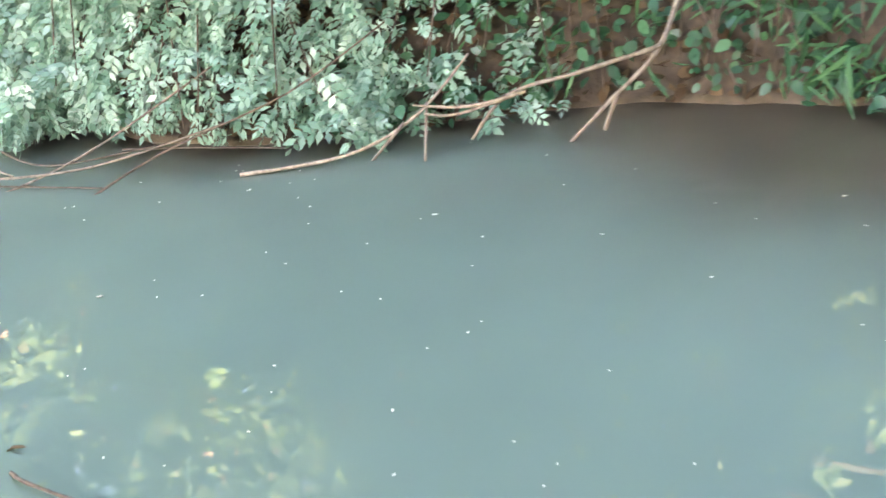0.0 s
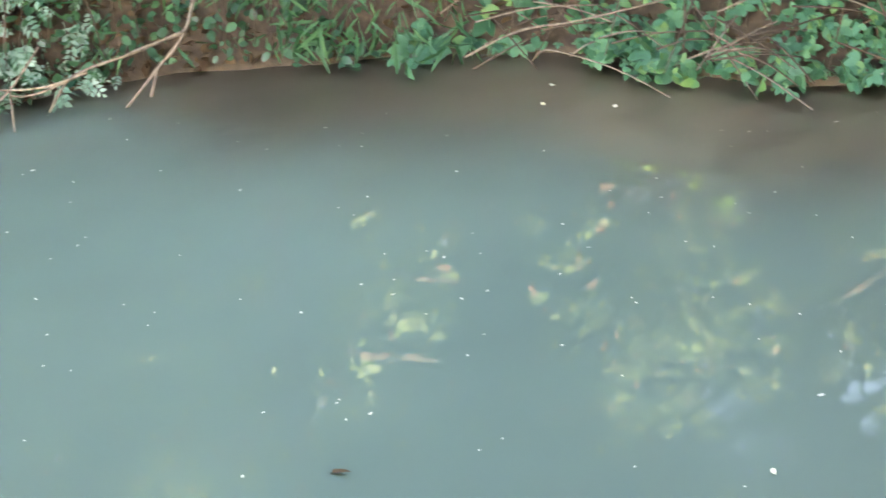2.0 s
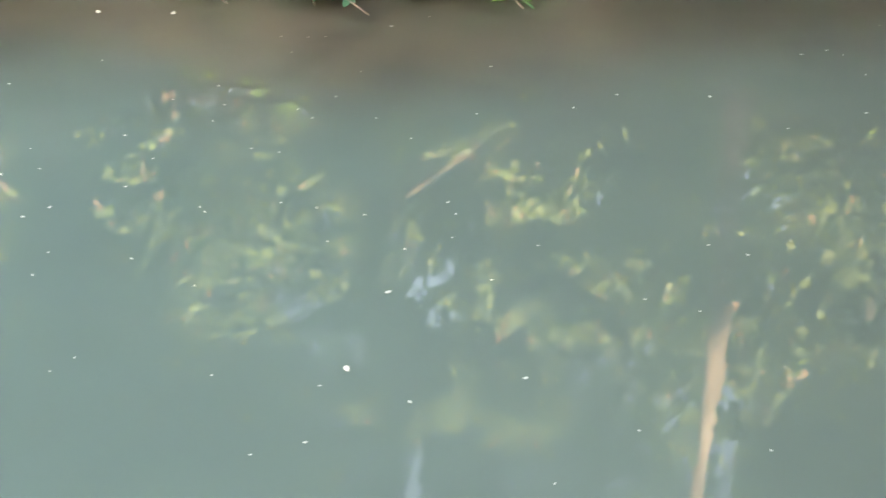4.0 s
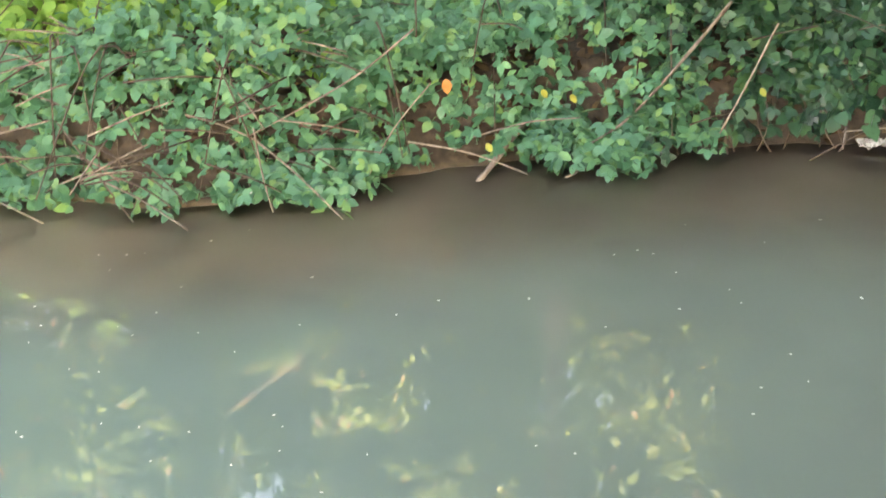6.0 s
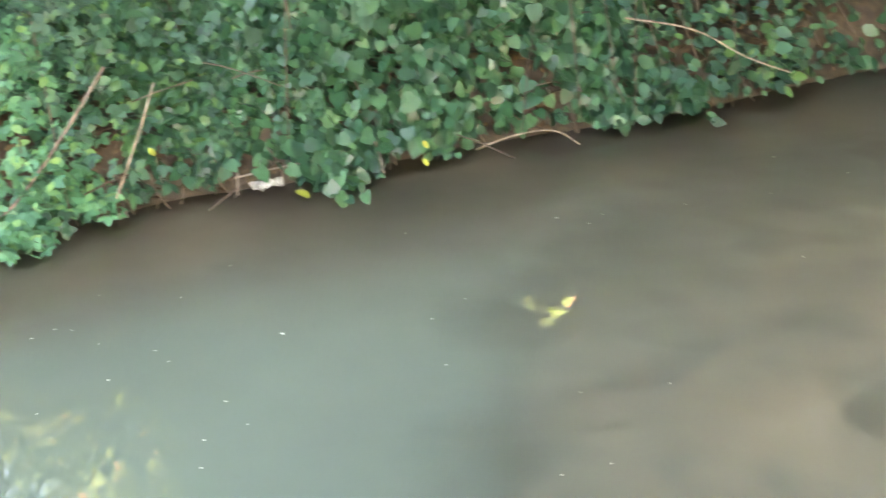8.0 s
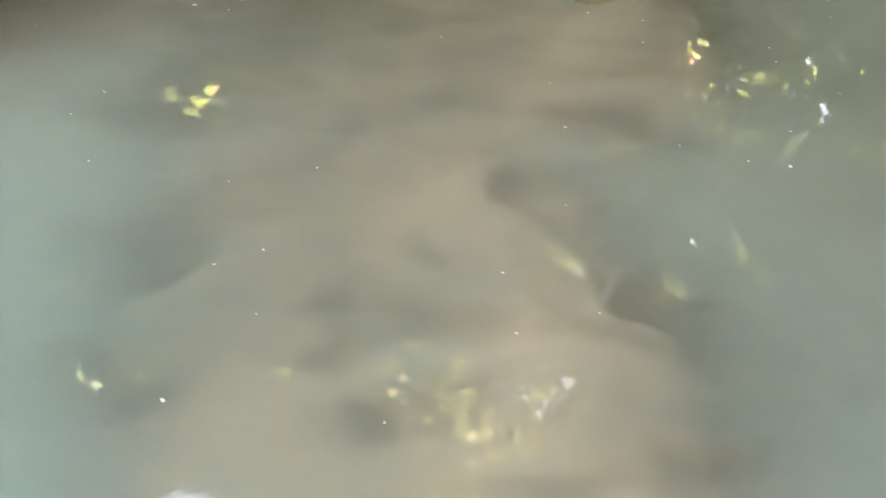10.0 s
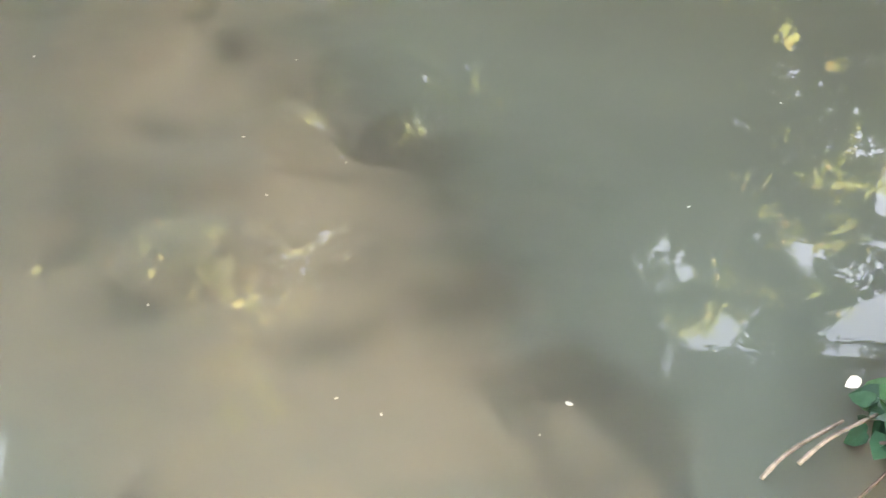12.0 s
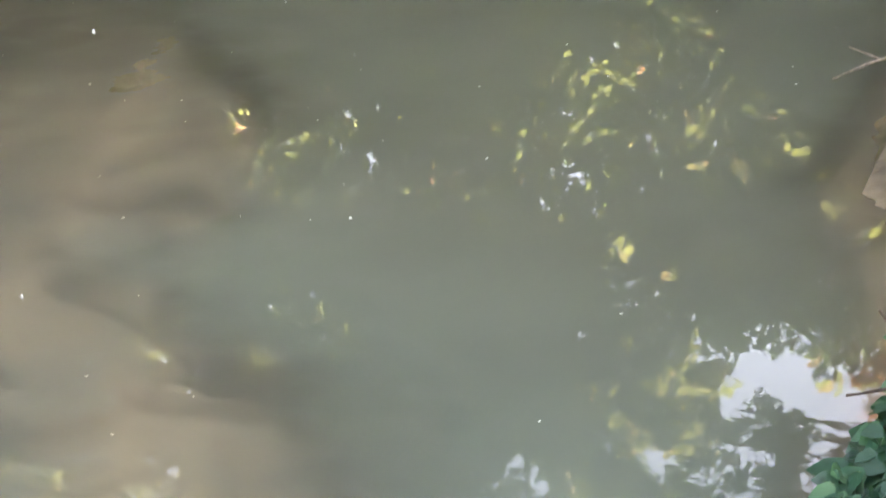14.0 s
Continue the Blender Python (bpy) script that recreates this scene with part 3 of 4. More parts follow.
for yaw, elev, r in ((17.5, 36.9, 0.25), (12, 35, 0.1), (8.5, 35.3, 0.1), (17.3, 24.2, 0.0), (24.8, 30.9, 0.1), (22.1, 28, 0.05), (10.6, 28.1, 0.0), (31.5, 32, 0.2), (44.5, 27.3, 0.35), (55.5, 21, 0.5), (57, 24, 0.6), (14, 26, 0.0), (26, 31, 0.1)):
    SUN_GAPS.append((*toward(yaw, elev, 8.0), r))
for elev in (34.2, 35.4, 36.6, 37.8):
    SUN_GAPS.append((*toward(-11.8, elev, 7.6), 0.06))
# small openings in the crowns through which the sky shows: heading, elevation and half width in degrees
SKY_GAPS = [(-14.0, 28.3, 0.22), (-12.7, 27.0, 0.18), (0.2, 31.1, 0.25), (1.0, 31.6, 0.2), (-0.6, 30.4, 0.15), (2.2, 38.6, 0.35), (2.4, 39.6, 0.35), (12.7, 35.0, 0.15), (14.4, 36.0, 0.12), (-18.7, 31.2, 0.12), (-15.9, 29.9, 0.1),
            (-71.6, 36.9, 0.3), (-70.4, 37.6, 0.25), (-69.0, 38.8, 0.35), (-34.0, 39.5, 1.7), (-33.0, 42.0, 1.9)]
DOWNSTREAM = [(yaw + 0.6 * math.sin(3 * elev), elev) for elev in (29.8, 31.2, 32.6, 34.0, 35.2, 36.3) for yaw in (-69.6, -71.2, -72.8, -74.4, -75.6)[(1 if 33 < elev < 36 else 0):(4 if elev > 33 else 5)]]
for yaw, elev in DOWNSTREAM:
    SUN_GAPS.append((*toward(yaw, elev, 11.7), 0.42))
for k in range(6):
    SUN_GAPS.append((*toward(rng.uniform(53, 58), rng.uniform(23, 29), 9.0), rng.uniform(0.1, 0.25)))
for k in range(14):
    SUN_GAPS.append((rng.uniform(-1.0, 0.4), rng.uniform(5.1, 5.9), rng.uniform(0.5, 0.7), rng.uniform(-0.1, 0.05)))
for k in range(5):
    SUN_GAPS.append((*toward(rng.uniform(-86, -83), rng.uniform(28.5, 30.5), 11.6), 0.35))


def tree(label, x, y, tall, trunk_r, blobs, count, group="trees", size=0.20, bark=None, even=False, leaf=None, gappy=False, lean=None, sunward=0.0):
    base = Vector((x, y, float(height(x, y)) - 0.05))
    root = thing("tree", label, "tree", base, group)
    lean = rng.normal(0, 0.04, 2) if lean is None else lean
    top = Vector((lean[0] * tall, lean[1] * tall, tall * 0.8))
    v, f = tube([(0, 0, 0), (top.x * 0.3 + 0.05, top.y * 0.3, tall * 0.27), (top.x * 0.6 - 0.05, top.y * 0.6, tall * 0.54), top], trunk_r, trunk_r * 0.3, sides=10)
    trunk = part("trunk", mesh_of("trunk", v, f), bark or BARK, root)
    P, A, N = [], [], []
    total = sum(b[3] ** 2 for b in blobs)
    for bx, by, bz, r, *thin in blobs:
        c = np.array([bx - x, by - y, bz - base.z])
        hang = max(0.2, min(0.75, (c[2] - 0.8) / (tall * 0.8)))
        s = Vector((top.x * hang, top.y * hang, top.z * hang))
        v, f = tube([s, s.lerp(Vector(c), 0.5) + Vector((0, 0, 0.12 * r)), Vector(c)], trunk_r * 0.35, 0.015, sides=6)
        part("limb", mesh_of("limb", v, f), BARK, root)
        k = int(count * r * r / total * (thin[0] if thin else 1.0))
        loose = not even or bool(thin)
        tuft = rng.normal(0, 1, (max(6, k // 40) if loose else k, 3))
        tuft = rows_norm(tuft) * rng.random((len(tuft), 1)) ** 0.4 * r
        pick = tuft[rng.integers(0, len(tuft), k) if loose else np.arange(k)] + rng.normal(0, 0.16 * r, (k, 3))
        pick[:, 2] *= 0.75
        P.append(c + pick)
        out = rows_norm(pick + np.array([0, 0, 0.2 * r]))
        A.append(rows_norm(out + rng.normal(0, 0.6, (k, 3)) - np.array([0, 0, 0.3])))
        N.append(rows_norm(np.array([0, 0, 0.8]) * (1 - sunward) + np.array(SUN_FROM) * sunward + rng.normal(0, 0.6 - 0.2 * sunward, (k, 3))))
    P, A, N = map(np.concatenate, (P, A, N))
    if gappy:
        keep, at = np.ones(len(P), bool), P + A * size * 0.5 + np.array(base)
        for gx, gy, gz, gr in SUN_GAPS:
            off = at - np.array([gx, gy, gz])
            along = off @ np.array(SUN_FROM)
            keep &= (along < 1.0) | (np.linalg.norm(off - along[:, None] * np.array(SUN_FROM), axis=1) > gr + 0.6 * size)
        P, A, N = P[keep], A[keep], N[keep]
    seen = P + A * size * 0.4 + np.array(base) - np.array([0, 0, -1.5])
    far_off = np.linalg.norm(seen, axis=1)
    keep = np.ones(len(P), bool)
    for yaw, elev, wide in SKY_GAPS:
        way = np.array([-math.sin(radians(yaw)) * math.cos(radians(elev)), math.cos(radians(yaw)) * math.cos(radians(elev)), math.sin(radians(elev))])
        keep &= np.arccos(np.clip(seen @ way / far_off, -1, 1)) > radians(wide) + 0.25 * size / far_off
    P, A, N = P[keep], A[keep], N[keep]
    part("crown", leaf_field("crown", "sprig", P, A, N, size * rng.uniform(0.7, 1.3, len(P))), leaf or CROWN, root, kind="stuff")
    return root


def blobs_at(rows):
    return [(*toward(yaw, elev, dist), r) for yaw, elev, dist, r in rows]


tree("broadleaf tree with sunlit yellow-green crown behind the bank", 0.6, 9.3, 8.0, 0.14, [(*toward(yaw, elev, 9.2 + 0.25 * math.sin(9 * yaw)), r) for yaw, elev, r in SUNLIT], 6500, size=0.13, sunward=1.0)
tree("slim pale-barked tree behind the far bank", 1.55, 7.44, 10.0, 0.085, blobs_at([(-14, 44, 7.6, 0.7), (-9, 46, 7.6, 0.8), (-12, 50, 7.6, 1.0)]), 2200, bark=PALEBARK, size=0.16, lean=(0.0, 0.0), gappy=True)
# two trees added above the far bank to shade the plants and water below
tree("added leafy tree whose low limbs overhang and shade the ivy bank", 3.3, 6.9, 7.0, 0.12, [(2.0, 5.0, 2.9, 0.6), (2.6, 5.1, 3.2, 0.75), (3.3, 5.0, 3.3, 0.8), (4.1, 5.1, 3.6, 0.8), (4.9, 5.2, 3.9, 0.8), (2.2, 5.8, 3.6, 0.7), (3.6, 5.9, 4.0, 0.8)], 4200, size=0.19, even=True, gappy=True)
tree("added leafy tree whose low limbs overhang and shade the fallen branch", -2.0, 6.6, 6.0, 0.10, [(-2.0, 4.95, 2.6, 0.6), (-1.3, 4.95, 2.6, 0.55), (-2.7, 5.1, 2.8, 0.55), (-1.7, 5.5, 3.0, 0.7)], 1900, size=0.17, even=True, gappy=True)
tree("dark tree behind the sunlit one", -0.8, 11.6, 10.5, 0.16, blobs_at([(8, 33, 11.5, 1.0), (8, 38, 11.5, 1.0), (13, 34, 11.3, 1.0), (3, 41, 11.2, 1.2), (-3, 41, 11.2, 1.2), (9, 43, 11, 1.3), (-8, 41, 11, 1.1), (3, 30, 12, 0.9), (-4, 31, 12, 0.9), (1, 36, 12, 1.0), (-6, 36, 12, 0.9), (-7, 25, 11.5, 0.7), (-10, 26, 11.5, 0.7), (-13, 24, 11.2, 0.7), (-10, 30, 11.5, 0.8), (4, 26, 11.8, 0.9), (-2, 26, 11.8, 0.9)]), 8500, size=0.2, even=True)
shade_rows = [(yaw + rng.normal(0, 0.8), elev - (2.5 if abs(yaw + 31) < 7 and elev == 32 else 0.0) + rng.normal(0, 0.8), 8.2 + 0.04 * abs(yaw) + rng.normal(0, 0.2), 0.85) for yaw in range(-66, -14, 6) for elev in range(20, 48, 6)
              if (yaw + 31) ** 2 + 0.6 * (elev - 41) ** 2 > 42 and not (yaw < -62 and elev > 34)]
shade_rows += [(-57, 39, 8.6, 0.6), (-57, 35.5, 8.6, 0.6), (-60, 41, 8.4, 0.7), (-54, 42, 8.4, 0.8), (-51, 38, 8.4, 0.7), (-63, 37, 8.8, 0.6), (-64.5, 30, 9.2, 0.6), (-64, 33, 9.0, 0.65), (-61.5, 33, 8.9, 0.6), (-66.5, 32, 9.2, 0.6), (-62, 27.5, 9.2, 0.7), (-66, 28, 9.4, 0.6), (-50, 16.5, 10, 0.9), (-54, 16, 10, 0.9), (-58, 16, 10, 0.9), (-62, 16, 10, 0.9), (-67, 16, 10, 0.9)]
for k, (tx, ty, what) in enumerate(((3.0, 8.2, "dense shaded tree behind the ivy bank"), (6.0, 7.2, "dense shaded tree with few sunlit leaves"), (8.3, 5.9, "dense dark tree beside the river downstream"))):
    tree(what, tx, ty, 9.0, 0.15, blobs_at([r for r in shade_rows if (-32 < r[0], -50 < r[0] <= -32, r[0] <= -50)[k]]), 11500, size=0.21, even=True)
tree("dense shaded tree behind the far bank upstream", -3.3, 7.0, 9.0, 0.09, blobs_at([(yaw + rng.normal(0, 0.8), elev + rng.normal(0, 0.8), 8.4 + rng.normal(0, 0.2), 0.8) for yaw in range(13, 47, 6) for elev in range(19, 37, 6)]
                                                                                 + [(13, 38, 8.4, 0.8), (16, 36.5, 8.2, 0.8), (20, 38, 8.2, 0.9), (26, 38, 8.2, 0.9), (22, 42, 8.5, 1.2), (34, 43, 8.5, 1.3), (28, 47, 8.5, 1.3)]), 9500, size=0.20, even=True)
tree("broad tree with pale green crown on the far bank upstream", -8.0, 6.0, 10.0, 0.2, blobs_at([(yaw, elev, 9.5, 1.1) for yaw in range(50, 80, 7) for elev in range(20, 44, 7)]), 5500, size=0.22, even=True)
tree("tall tree with sunlit green crown downstream", 12.0, 4.2, 9.0, 0.14, blobs_at([(yaw, elev, 12, 0.36) for yaw, elev in DOWNSTREAM]), 9500, size=0.12, sunward=1.0)
tree("dark tree behind the river bend downstream", 14.5, 2.4, 8.0, 0.18, blobs_at([(-78, 22, 14, 1.7), (-84, 22, 14.5, 1.8), (-77, 25.5, 14, 1.0), (-82, 26, 14, 1.0), (-68, 27, 13, 0.9), (-73, 27, 13.4, 1.1), (-77.5, 27.5, 13.6, 0.7), (-70.5, 24, 13, 1.0), (-66, 17, 12.5, 1.4), (-71, 16, 12.8, 1.5), (-76, 17, 13, 1.6), (-82, 17, 13, 1.6), (-88, 18, 13, 1.7)]), 9000, size=0.26, even=True)
tree("leaning tree with dark limbs over the river", 8.6, -0.8, 7.5, 0.13, blobs_at([(-66, 38.5, 8.4, 0.7), (-62, 38, 8.6, 0.8), (-66, 41, 8.2, 0.8), (-70, 43, 8, 0.8), (-74, 41, 8.4, 0.7), (-78, 43, 8, 0.9), (-72, 47, 8, 1.0), (-83, 40, 8.4, 0.7), (-68, 41.5, 8.3, 0.5), (-72, 39.6, 8.3, 0.45), (-75, 38.6, 8.3, 0.4), (-78, 39.5, 8.3, 0.45), (-80, 37.5, 9, 0.35), (-76, 37, 9, 0.35), (-77, 34.5, 10, 0.2), (-81.8, 33, 10, 0.3), (-78, 31.6, 10, 0.14), (-79.6, 34.4, 10, 0.18), (-80, 32.2, 10, 0.12), (-77, 32.8, 10, 0.1)]), 6000, size=0.2, gappy=True)
tree("small tree with orange-brown withered leaves beside the river", 11.9, 1.0, 4.6, 0.07, blobs_at([(-83.4, 29.3, 11.9, 0.28), (-84.6, 30.2, 11.9, 0.35), (-85.6, 28.5, 12, 0.4), (-87, 30, 12, 0.5)]), 500, size=0.12, leaf=WITHERED)
tree("tall dark tree on the near bank downstream", 15.0, -2.5, 9.0, 0.2, blobs_at([(-86, 22, 14, 1.9), (-93, 26, 14, 2.2), (-100, 30, 14, 2.4)]), 2600, size=0.26)
for yaw, dist, elev, r in ((15, 15, 22, 3.0), (24, 15, 30, 3.2), (34, 16, 26, 3.4), (46, 16, 30, 3.6), (58, 17, 26, 3.8), (72, 18, 28, 4.0), (88, 18, 28, 4.0), (4, 15, 20, 2.6), (-9, 15, 24, 3.0),
                           (-18, 15, 28, 3.2), (-28, 16, 15, 3.0), (-40, 16, 27, 3.2), (-52, 17, 28, 3.4), (-64, 18, 24, 3.2), (-76, 19, 13, 3.2), (-88, 19, 20, 3.4)):
    cx, cy, cz = toward(yaw, elev, dist)
    tree("dark woodland tree behind the river", cx, cy, cz + r, 0.2, [(cx, cy, cz, r), (cx + 0.6 * r, cy, cz - 0.8 * r, 0.8 * r), (cx - 0.6 * r, cy + 0.3, cz - 0.9 * r, 0.8 * r), (cx, cy, cz + 0.8 * r, 0.7 * r), (cx, cy - 0.3, cz - 1.7 * r, 0.7 * r)], 1700, "woodland trees", 0.5, even=True)

# unseen near-bank trees behind the walker, added for shade; limbs close above the water
for tx, ty, high, span, wide, dense in ((-15.5, -5.0, 14.0, 0, 1.6, 300), (-11.5, -4.2, 16.0, 0, 1.6, 360), (-7.9, -4.8, 15.0, 0, 1.6, 420), (-4.4, -4.6, 18.5, 0, 1.4, 480), (-0.7, -4.5, 20.0, 0, 1.2, 480),
                                       (2.7, -4.75, 20.0, 0, 1.6, 480), (3.3, -6.8, 30.0, 0, 2.4, 480), (6.0, -4.6, 22.0, 3, 0.8, 480), (7.8, -5.9, 17.0, 0, 0.9, 300), (9.4, -5.0, 22.0, 2, 1.0, 380), (10.9, -4.4, 20.0, 0, 0.5, 360), (13.3, -5.2, 17.0, 0, 1.2, 420), (15.5, -5.5, 14.3, 0, 1.6, 300), (19.5, -5.5, 14.0, 0, 1.6, 240)):
    rows = [] if tx in (-7.9, -4.4, -0.7) else [(tx, ty + 0.3, 2.4, 1.8)]
    for k in range(int(high / 1.25) - 2):
        a, w, z = 2.4 * k, min(wide, 0.35 * (high - 3.0 - 1.25 * k) + 0.5), 3.2 + 1.25 * k
        if ty < -6 and z < 9 or tx in (-7.9, -4.4, -0.7) and z < 6.9:
            continue
        aside = 1.2 if tx == 6.0 and k >= 8 else 0.0
        rows.append((tx + aside + w * math.cos(a), ty + 0.8 * w * math.sin(a), z, 1.9 if wide > 1 else 1.4))
    for k in range(span):
        rows += [(tx - 1.2, ty + 3.0 + 2.4 * k, 8.0 + 0.4 * k, 1.9), (tx + (1.4 if wide > 1 else -0.2), ty + 3.6 + 2.4 * k, 8.6 + 0.3 * k, 1.9 if wide > 1 else 1.4)]
    tree("unseen leafy tree added on the near bank, shading the water", tx, ty, high, 0.2, rows, dense * len(rows), size=0.65, even=True, gappy=True)

# ---- fallen wood ----
def branch(name, label, rows, at, material=STICK, category="branch", group=""):
    """A dead branch with its side twigs: rows of points and two radii, the first is the main stem."""
    root = thing(name, label, category, at, group)
    for k, (pts, r0, r1) in enumerate(rows):
        v, f = tube([Vector(p) - Vector(at) for p in pts], r0, r1)
        part("main_stem" if k == 0 else "twig", mesh_of("twig", v, f), material, root)
    return root


branch("fallen_branch", "pale forked dead branch leaning from the bank into the water", [
    ([(-2.18, 4.62, 0.62), (-2.22, 4.30, 0.30), (-2.20, 4.10, 0.19), (-2.29, 4.02, 0.09), (-2.40, 3.93, -0.03)], 0.008, 0.004),
    ([(-2.19, 4.11, 0.20), (-2.36, 4.00, 0.16), (-2.52, 3.92, 0.12), (-2.60, 3.86, 0.02)], 0.006, 0.004),
    ([(-2.48, 3.94, 0.125), (-2.60, 3.86, 0.105), (-2.72, 3.80, 0.12)], 0.005, 0.003),
    ([(-2.50, 3.93, 0.12), (-2.62, 3.84, 0.09), (-2.69, 3.80, 0.10)], 0.005, 0.003),
    ([(-2.28, 4.03, 0.10), (-2.30, 3.99, 0.02)], 0.006, 0.005)], (-2.2, 4.3, 0.3))
branch("floating_branch", "thin dead branch half afloat with a pale stripped end", [
    ([(-2.62, 3.92, 0.22), (-2.72, 3.80, 0.09), (-2.86, 3.68, 0.02), (-3.08, 3.53, 0.005)], 0.0035, 0.005),
    ([(-2.74, 3.78, 0.08), (-2.82, 3.70, -0.02)], 0.005, 0.003),
    ([(-2.70, 3.83, 0.12), (-2.66, 3.74, 0.0)], 0.004, 0.003)], (-2.86, 3.68, 0.02))
for pts, r in (([(-4.1, 3.34, 0.01), (-3.8, 3.28, 0.02), (-3.5, 3.42, 0.03), (-3.2, 3.62, 0.10)], 0.009),
               ([(-4.0, 3.50, 0.02), (-3.7, 3.44, 0.01), (-3.42, 3.58, 0.04)], 0.007),
               ([(-3.72, 3.20, -0.02), (-3.55, 3.45, 0.05), (-3.3, 3.72, 0.22)], 0.008),
               ([(-3.9, 3.25, 0.005), (-3.6, 3.30, 0.01), (-3.38, 3.36, 0.005)], 0.007),
               ([(-3.40, 3.30, -0.01), (-3.30, 3.50, 0.06), (-3.05, 3.72, 0.16), (-2.85, 3.9, 0.3)], 0.007),
               ([(-4.3, 3.42, 0.01), (-4.0, 3.40, 0.015), (-3.75, 3.36, 0.005)], 0.010),
               ([(-3.55, 3.58, 0.02), (-3.3, 3.62, 0.03), (-3.05, 3.70, 0.02)], 0.006)):
    stick("driftwood_stick", pts, r * 0.5, r * 0.3, STICK if r > 0.0075 else DARKSTICK, "bleached dead stick lying in the shallow edge", group="driftwood sticks")
stick("dark_twig", [(-2.43, 2.27, 0.004), (-2.36, 2.25, 0.012), (-2.2, 2.25, 0.004)], 0.004, 0.003, DARKSTICK, "thin dark twig floating on the water")
branch("cut_stick", "pale broken stick poking from the brambles into the water", [
    ([(0.86, 4.42, 0.14), (0.74, 4.28, 0.06), (0.63, 4.15, -0.01)], 0.008, 0.010), ([(0.98, 4.22, 0.02), (0.93, 4.16, 0.005), (0.87, 4.14, -0.02)], 0.007, 0.005)], (0.74, 4.28, 0.06))
for pts, r in (([(1.47, 4.38, 0.47), (1.30, 4.32, 0.30), (1.12, 4.26, 0.14), (0.98, 4.2, 0.08)], 0.010),
               ([(1.62, 4.36, 0.40), (1.50, 4.28, 0.22), (1.40, 4.22, 0.08)], 0.007),
               ([(0.46, 4.30, 0.44), (0.28, 4.24, 0.32), (0.05, 4.16, 0.22), (-0.2, 4.1, 0.12)], 0.006),
               ([(0.50, 4.2, 0.30), (0.38, 4.14, 0.18), (0.30, 4.1, 0.05)], 0.004),
               ([(-0.03, 4.02, 0.24), (-0.01, 3.99, 0.10), (0.02, 3.97, -0.03)], 0.005),
               ([(3.36, 4.15, 0.40), (3.60, 4.05, 0.34), (3.80, 3.98, 0.22), (3.98, 3.9, 0.14)], 0.007),
               ([(2.74, 4.22, 0.0), (2.84, 4.14, 0.05), (2.98, 4.08, 0.06), (3.08, 4.04, -0.01)], 0.006),
               ([(-1.30, 4.20, 0.06), (-1.1, 4.14, 0.16), (-0.9, 4.1, 0.20), (-0.6, 4.12, 0.26)], 0.007),
               ([(-1.10, 4.30, 0.02), (-1.0, 4.1, 0.11), (-0.78, 3.95, 0.10), (-0.62, 3.9, 0.03)], 0.005)):
    stick("dead_stem", pts, r * 0.6, r * 0.4, STICK, "dry pale dead stem caught among the brambles", group="dead stems")

# dry stems under the brambles
for k in range(150):
    x = rng.uniform(-1.3, 0.2) if k < 90 else rng.uniform(-1.25, 1.1) if k < 125 else rng.uniform(1.1, 3.6)
    y = float(far_edge(x)) + rng.uniform(-0.10, 0.45)
    z = max(0.02, float(height(x, y))) + rng.uniform(0.02, 0.13)
    w, tilt = rng.uniform(0.07, 0.22), rng.normal(0, 0.06)
    d = np.array([w, rng.normal(0, 0.12), tilt])
    p = np.array([x, y, z])
    stick("dry_stem", [p - d, p + [0, -0.04, 0.03], p + d], 0.0032, 0.002, STICK if k % 3 == 0 else DARKSTICK, "dry brown bramble stem lying on the bank", "stem", "dry stems")

# hanging roots at the waterline
for k in range(46):
    x = rng.uniform(1.1, 4.2)
    y = float(far_edge(x)) - rng.uniform(0.0, 0.06)
    ln = rng.uniform(0.06, 0.16)
    stick("root", [(x, y + 0.05, ln), (x + rng.normal(0, 0.02), y, ln * 0.5), (x + rng.normal(0, 0.03), y - 0.02, -0.03)], 0.004, 0.002, DARKSTICK, "thin brown root hanging into the water", "root", "hanging roots")

# ---- leaves and litter ----
PALE = plain_material("pale_scrap", (0.27, 0.25, 0.24), 0.5, 0.5)
YELLOW = leaf_material("yellow_leaf", [(0.0, (0.27, 0.29, 0.05)), (1.0, (0.38, 0.38, 0.09))], through=0.3)
ORANGE = leaf_material("orange_leaf", [(0.0, (0.50, 0.17, 0.06)), (1.0, (0.60, 0.26, 0.10))], through=0.3)
WHITE = leaf_material("whitish_leaf", [(0.0, (0.55, 0.54, 0.48)), (1.0, (0.68, 0.66, 0.60))], rough=0.6, through=0.1, glow=(0.5, 0.5, 0.4))


def loose_leaf(name, label, at, size, material, shape="blade", axis=None, normal=None, group="", category="leaf"):
    v, fs = SHAPES[shape]
    ax = np.array([axis if axis is not None else (math.cos(at[0] * 37), math.sin(at[0] * 37), 0.0)])
    no = np.array([normal if normal is not None else (0.05, -0.1, 1.0)])
    m = frames_for(ax, no)[0]
    key = (shape, material.name)
    if key not in LEAF_MESH:
        LEAF_MESH[key] = mesh_of("leaf", v, fs)
        LEAF_MESH[key].materials.append(material)
    ob = new(name, LEAF_MESH[key])
    ob.matrix_world = Matrix.Translation(at) @ Matrix(m.tolist()).to_4x4() @ Matrix.Scale(size, 4)
    return tagged(ob, label, category, group)


